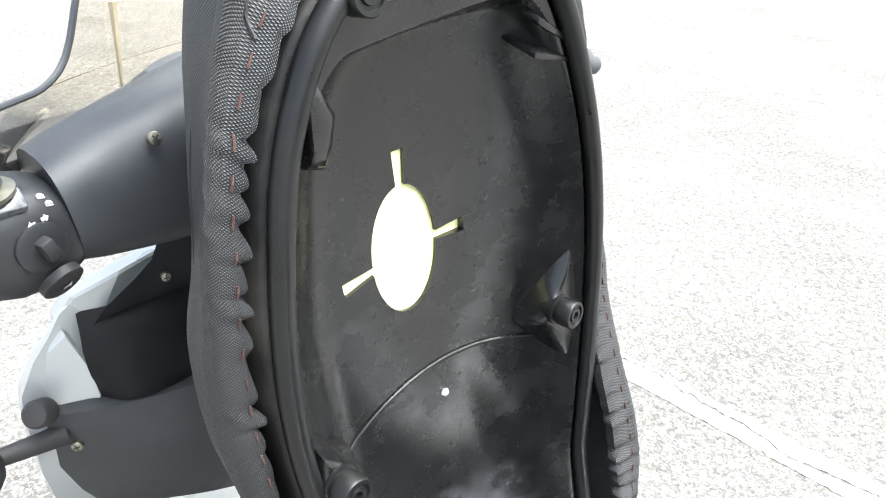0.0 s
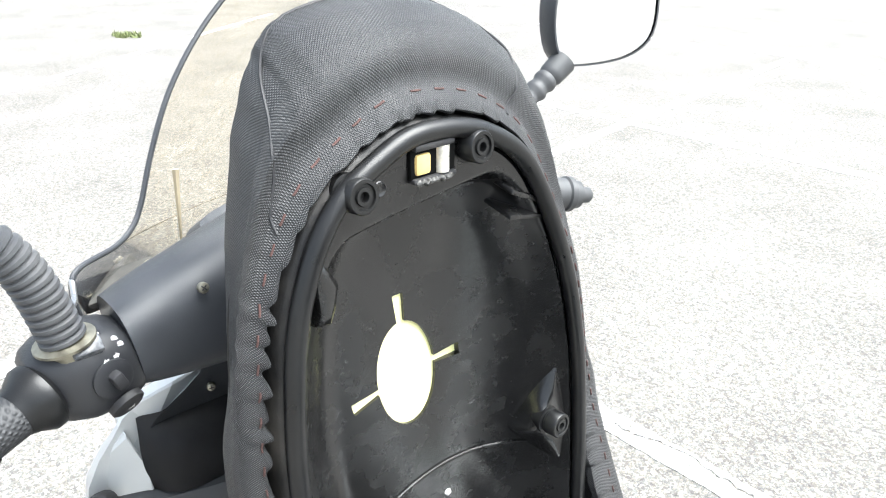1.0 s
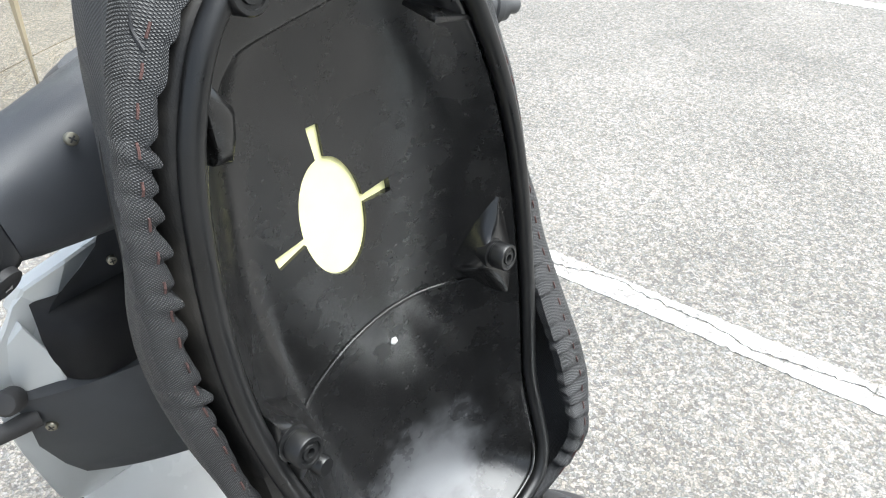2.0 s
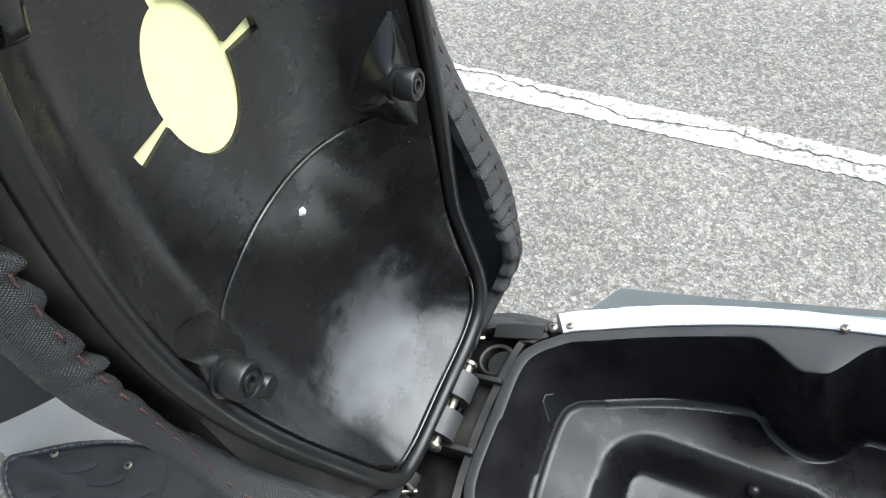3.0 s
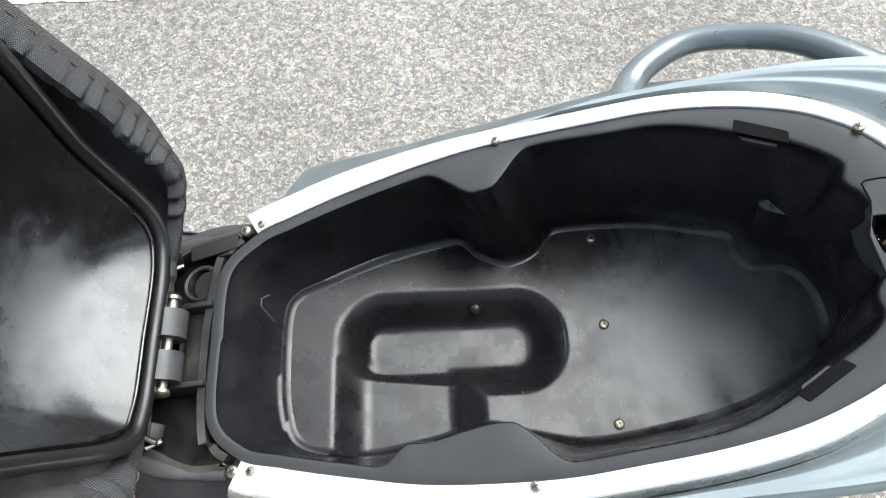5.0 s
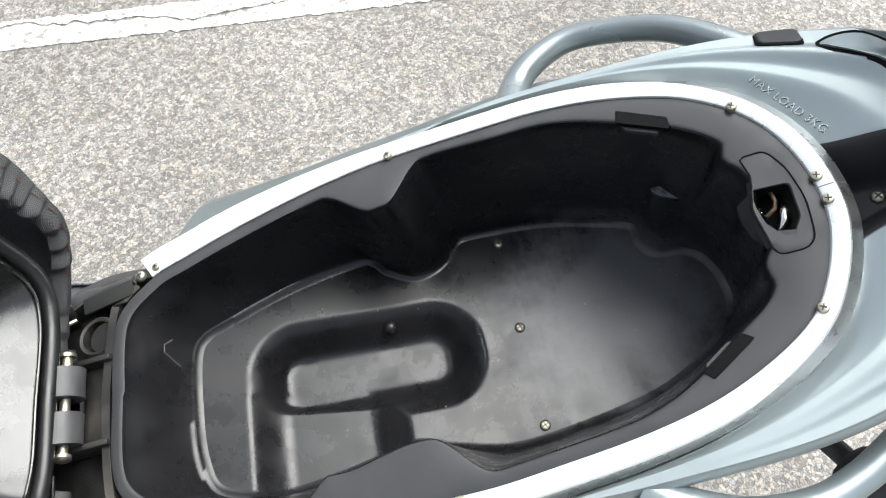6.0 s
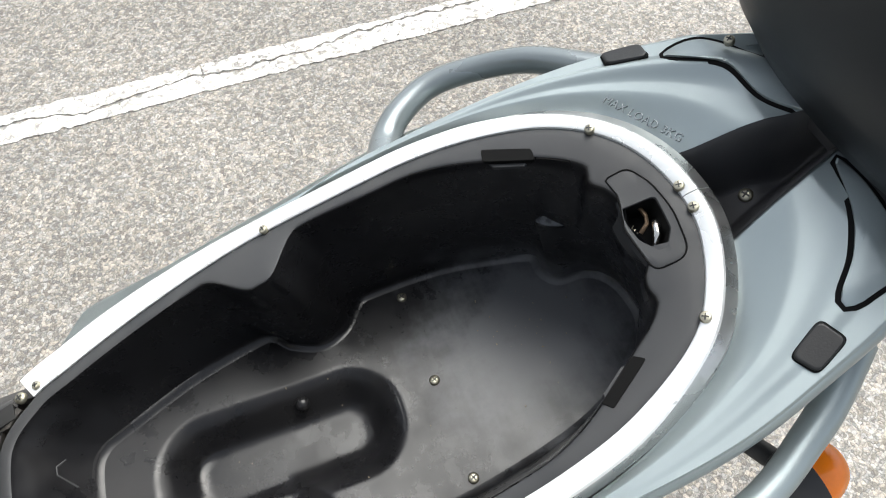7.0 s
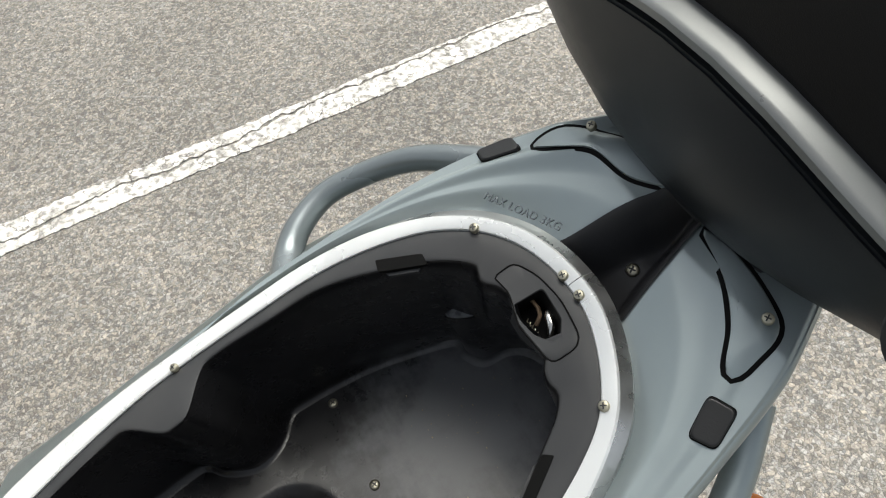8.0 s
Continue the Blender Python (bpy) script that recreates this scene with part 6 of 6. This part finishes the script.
ARROW = [(0.75 * x, 0.75 * y) for x, y in ((0, 0.0028), (0.003, 0), (0, -0.0028), (0, -0.0013), (-0.003, -0.0013), (-0.003, 0.0013), (0, 0.0013))]
print_mark(on_pod(-0.179, 0.38, 0.0004) @ pose(0, 0, 0, 0, 0, 12), [[(x + 0.0035, y) for x, y in ARROW], [(-x - 0.0045, y) for x, y in ARROW]])
print_mark(on_pod(-0.180, -0.72, 0.0049), [[(-0.002, -0.001), (0.0005, -0.001), (0.003, -0.003), (0.003, 0.003), (0.0005, 0.001), (-0.002, 0.001)]])
for y, a in ((-0.181, 1.12), (-0.172, 0.86), (-0.170, 0.66)):
    print_mark(on_pod(y, a, 0.0004), [[(0.0022 * math.cos(t), 0.0020 * math.sin(t)) for t in [k * math.pi / 6 for k in range(7)]], [(-0.0022, -0.0012), (0.0022, -0.0012), (0.0022, -0.0006), (-0.0022, -0.0006)]])
G0, G1 = L(-0.280, -0.226, 1.101), L(-0.235, -0.365, 1.078)
part("grip_flange", lathe(G0, G1 - G0, [(0.020, -0.006), (0.0245, -0.002), (0.0245, 0.004), (0.019, 0.012), (0.0165, 0.018)], 30), RUBBER, pod)
gr = [G0.lerp(G1, k / 40) for k in range(41)]
bm = sweep(gr, 0.0162, 28)
grip = part("grip", bm, GRIP, scooter, "black rubber handlebar grip with diamond pattern")
for k in range(3):
    q = [G0.lerp(G1, 0.25 + 0.2 * k + 0.15 * t) + Vector((0.0160 * math.cos(-0.9 + 1.6 * t), 0, 0.0160 * math.sin(-0.9 + 1.6 * t))) for t in (0, 0.25, 0.5, 0.75, 1)]
    part("grip_rib", sweep(spline(q, 16, False), 0.0032, 8), RUBBER, grip)
# mirror stem in its rubber bellows
stem = spline([(-0.280, -0.199, 1.1365), (-0.281, -0.201, 1.163), (-0.282, -0.205, 1.188), (-0.283, -0.216, 1.212), (-0.284, -0.240, 1.232), (-0.284, -0.275, 1.246)], 121, False)
bm = sweep([L(*p) for p in stem], [0.0150 - 0.0020 * (k % 5 in (3, 4)) - 0.0018 * k / 120 for k in range(121)], 24, up=(1, 0.2, 0))
boot = part("mirror_boot", bm, material("grey_bellows_rubber", (0.060, 0.062, 0.066), 0.45, 0, 0.15, 40, 0.15, 900, 0.08), scooter, "ribbed black rubber mirror boot on a plated nut")
part("nut", lathe(L(-0.280, -0.199, 1.124), L(0, 0, 1.2) - L(0, 0, 1.1), [(0.013, 0), (0.013, 0.008), (0.020, 0.0085), (0.020, 0.0105), (0.014, 0.012)], 26), ZINC, boot)
# right bar end and mirror
part("bar_end", lathe(L(-0.262, 0.276, 1.110), L(-0.228, 0.364, 1.09) - L(-0.262, 0.276, 1.110), [(0.017, -0.06), (0.017, 0.012), (0.019, 0.014), (0.019, 0.02), (0.016, 0.022), (0.015, 0.030), (0.009, 0.032), (0.0085, 0.044), (0.006, 0.047)], 26), GREYRUBBER, scooter, "grey handlebar bar end")
M0 = L(-0.300, 0.255, 1.188)
M1 = L(-0.292, 0.333, 1.236)
bm = sweep([M0.lerp(M1, k / 24) for k in range(25)], [0.010 + 0.004 * k / 24 - 0.0018 * (k % 4 in (1, 2) and 4 < k < 18) for k in range(25)], 20)
mirror = part("mirror_stem", bm, GREYRUBBER, scooter, "mirror on a ribbed rubber stem")


def mirror_outline(grow):
    pts = [(0.330, 1.236), (0.318, 1.270), (0.328, 1.312), (0.365, 1.342), (0.445, 1.346), (0.496, 1.325), (0.507, 1.280), (0.494, 1.240), (0.445, 1.224), (0.368, 1.226)]
    c = Vector((0.405, 1.283, 0))
    return [c + (p - c) * grow for p in spline([(a, b, 0) for a, b in pts], 48)]


bm = loft([[L(-0.292 - d, p.x, p.y) for p in mirror_outline(g)] for g, d in ((0.97, -0.001), (1.0, -0.001), (1.02, 0.006), (0.98, 0.02), (0.8, 0.034), (0.4, 0.04))], True, (False, True))
part("mirror_housing", bm, COWL, mirror)
bm = bmesh.new()
bm.faces.new([bm.verts.new(L(-0.2925, p.x, p.y)) for p in mirror_outline(0.965)])
part("mirror_glass", bm, MIRROR, mirror, "plane mirror glass full of pale sky")

# windscreen
WS = spline([(-0.176, 1.120, 0), (-0.176, 1.137, 0), (-0.172, 1.150, 0), (-0.163, 1.1555, 0), (-0.146, 1.1555, 0), (-0.129, 1.156, 0), (-0.112, 1.163, 0), (-0.098, 1.178, 0), (-0.078, 1.210, 0), (-0.050, 1.249, 0), (-0.024, 1.277, 0), (0.004, 1.302, 0), (0.040, 1.330, 0), (0.055, 1.345, 0)], 60, False)


def ws_point(y, z):
    u = (y - 0.06) / 0.23
    return L(-0.332 - 0.07 * (1 - u * u), y, z)


bm = loft([[ws_point(0.06 + (p.x - 0.06) * (1 - 2 * k / 32), p.y) for k in range(33)] for p in WS], False)
bmesh.ops.solidify(bm, geom=bm.faces[:], thickness=0.003)
screen = part("windscreen", bm, SHIELD, scooter, "smoked clear windscreen with a dark edge")
part("edging", sweep([ws_point(p.x - 0.001, p.y) for p in WS], 0.0022, 8), COWL, screen)
rod = spline([(-0.280, -0.208, 1.149), (-0.292, -0.192, 1.145), (-0.308, -0.181, 1.143), (-0.322, -0.176, 1.146), (-0.331, -0.173, 1.150)], 30, False)
part("support_rod", sweep([L(*p) for p in rod], 0.0022, 8), TRIMSIDE, screen)
part("crease", sweep([ws_point(-0.075 + 0.002 * k, 1.135 + 0.0085 * k) + Vector((0.003, 0, 0)) for k in range(8)], [0.0010 + 0.0003 * k for k in range(8)], 6), material("tan_screen_crease", (0.34, 0.29, 0.20), 0.4), screen)
m = frame_at(L(-0.345, -0.140, 1.128), (0.5, -0.1, 1), (0.06, 1, 0.14))
lid = part("fluid_cover", block(m, (0.062, 0.026, 0.012), 0.003), material("dusty_grey_cap", (0.050, 0.048, 0.043), 0.7, 0, 0.4, 90, 0.4, 500, 0.4), scooter, "black brake fluid reservoir cover")
for k in (-1, 1):
    screw(m @ Vector((0.025 * k, 0.004 * k, 0.0062)), m.to_3x3() @ Vector((0, 0, 1)), lid, 0.0036)


# ---- running gear that carries the body ----
def wheel(x, r=0.235):
    hub = L(x, 0.0, r)
    ax = (L(x, 0.1, r) - L(x, 0, r)).normalized()
    w = part("wheel", lathe(hub, ax, [(r * 0.72, -0.05), (r * 0.90, -0.055), (r * 0.98, -0.035), (r, 0), (r * 0.98, 0.035), (r * 0.90, 0.055), (r * 0.72, 0.05)], 48), RUBBER, scooter, "black rubber tyre on a dark rim")
    part("rim", lathe(hub, ax, [(0.03, -0.06), (0.03, -0.03), (r * 0.6, -0.03), (r * 0.73, -0.052), (r * 0.73, 0.052), (r * 0.6, 0.03), (0.03, 0.03), (0.03, 0.06)], 40), COWL, w)


wheel(0.43)
wheel(-0.86)
part("fork", sweep([L(-0.86, 0.075, 0.235), L(-0.80, 0.075, 0.42), L(-0.70, 0.06, 0.52), L(-0.56, 0.0, 0.62)], 0.018, 12, up=(0, 1, 0)), MATTE, scooter)
part("engine_block", block(Matrix.Translation(L(0.25, 0.02, 0.36)), (0.50, 0.18, 0.22), 0.03), MATTE, scooter)
part("side_stand", sweep([L(-0.10, -0.14, 0.33), L(-0.08, -0.22, 0.15), L(-0.06, -0.27, 0.012)], 0.009, 10, up=(1, 0, 0)), MATTE, scooter)

# ---- weeds in the asphalt ----
rnd = random.Random(4)
bm = bmesh.new()
for k in range(160):
    a, d = rnd.uniform(0, 6.28), rnd.random() ** 0.6
    p = Vector((-9.6 + 0.28 * d * math.cos(a), 3.15 + 0.16 * d * math.sin(a), 0))
    w, h, t = rnd.uniform(0.01, 0.02), rnd.uniform(0.02, 0.07), rnd.uniform(0, 6.28)
    s_ = Vector((math.cos(t), math.sin(t), 0))
    tip = p + Vector((rnd.uniform(-1, 1) * 0.03, rnd.uniform(-1, 1) * 0.03, h))
    bm.faces.new([bm.verts.new(v) for v in (p - s_ * w, p + s_ * w, tip)])
tagged(link("weeds", bm, WEED, None, "", True), "low green weeds growing in the asphalt", "weeds", kind="stuff")

# ---- crumbs of dirt on the storage floor ----
rnd = random.Random(11)
bm = bmesh.new()
for k in range(46):
    x, y = (rnd.gauss(0.43, 0.03), rnd.gauss(0.03, 0.025)) if k < 30 else (rnd.uniform(0.08, 0.42), rnd.uniform(-0.05, 0.08))
    x = min(x, 0.48)
    size = rnd.uniform(0.0004, 0.0011)
    block(Matrix.Translation(L(x, y, floor_z(x, y) + size * 0.3)) @ pose(0, 0, 0, rnd.uniform(0, 90), rnd.uniform(0, 90), rnd.uniform(0, 90)), (size, size * rnd.uniform(0.5, 2.0), size * 0.7), 0, bm)
tagged(link("dirt_crumbs", bm, material("pale_brown_grit", (0.24, 0.19, 0.13), 0.9, 0, 0.5, 300), None, "", True), "pale brown dirt crumbs on the storage floor", "dirt", kind="stuff")
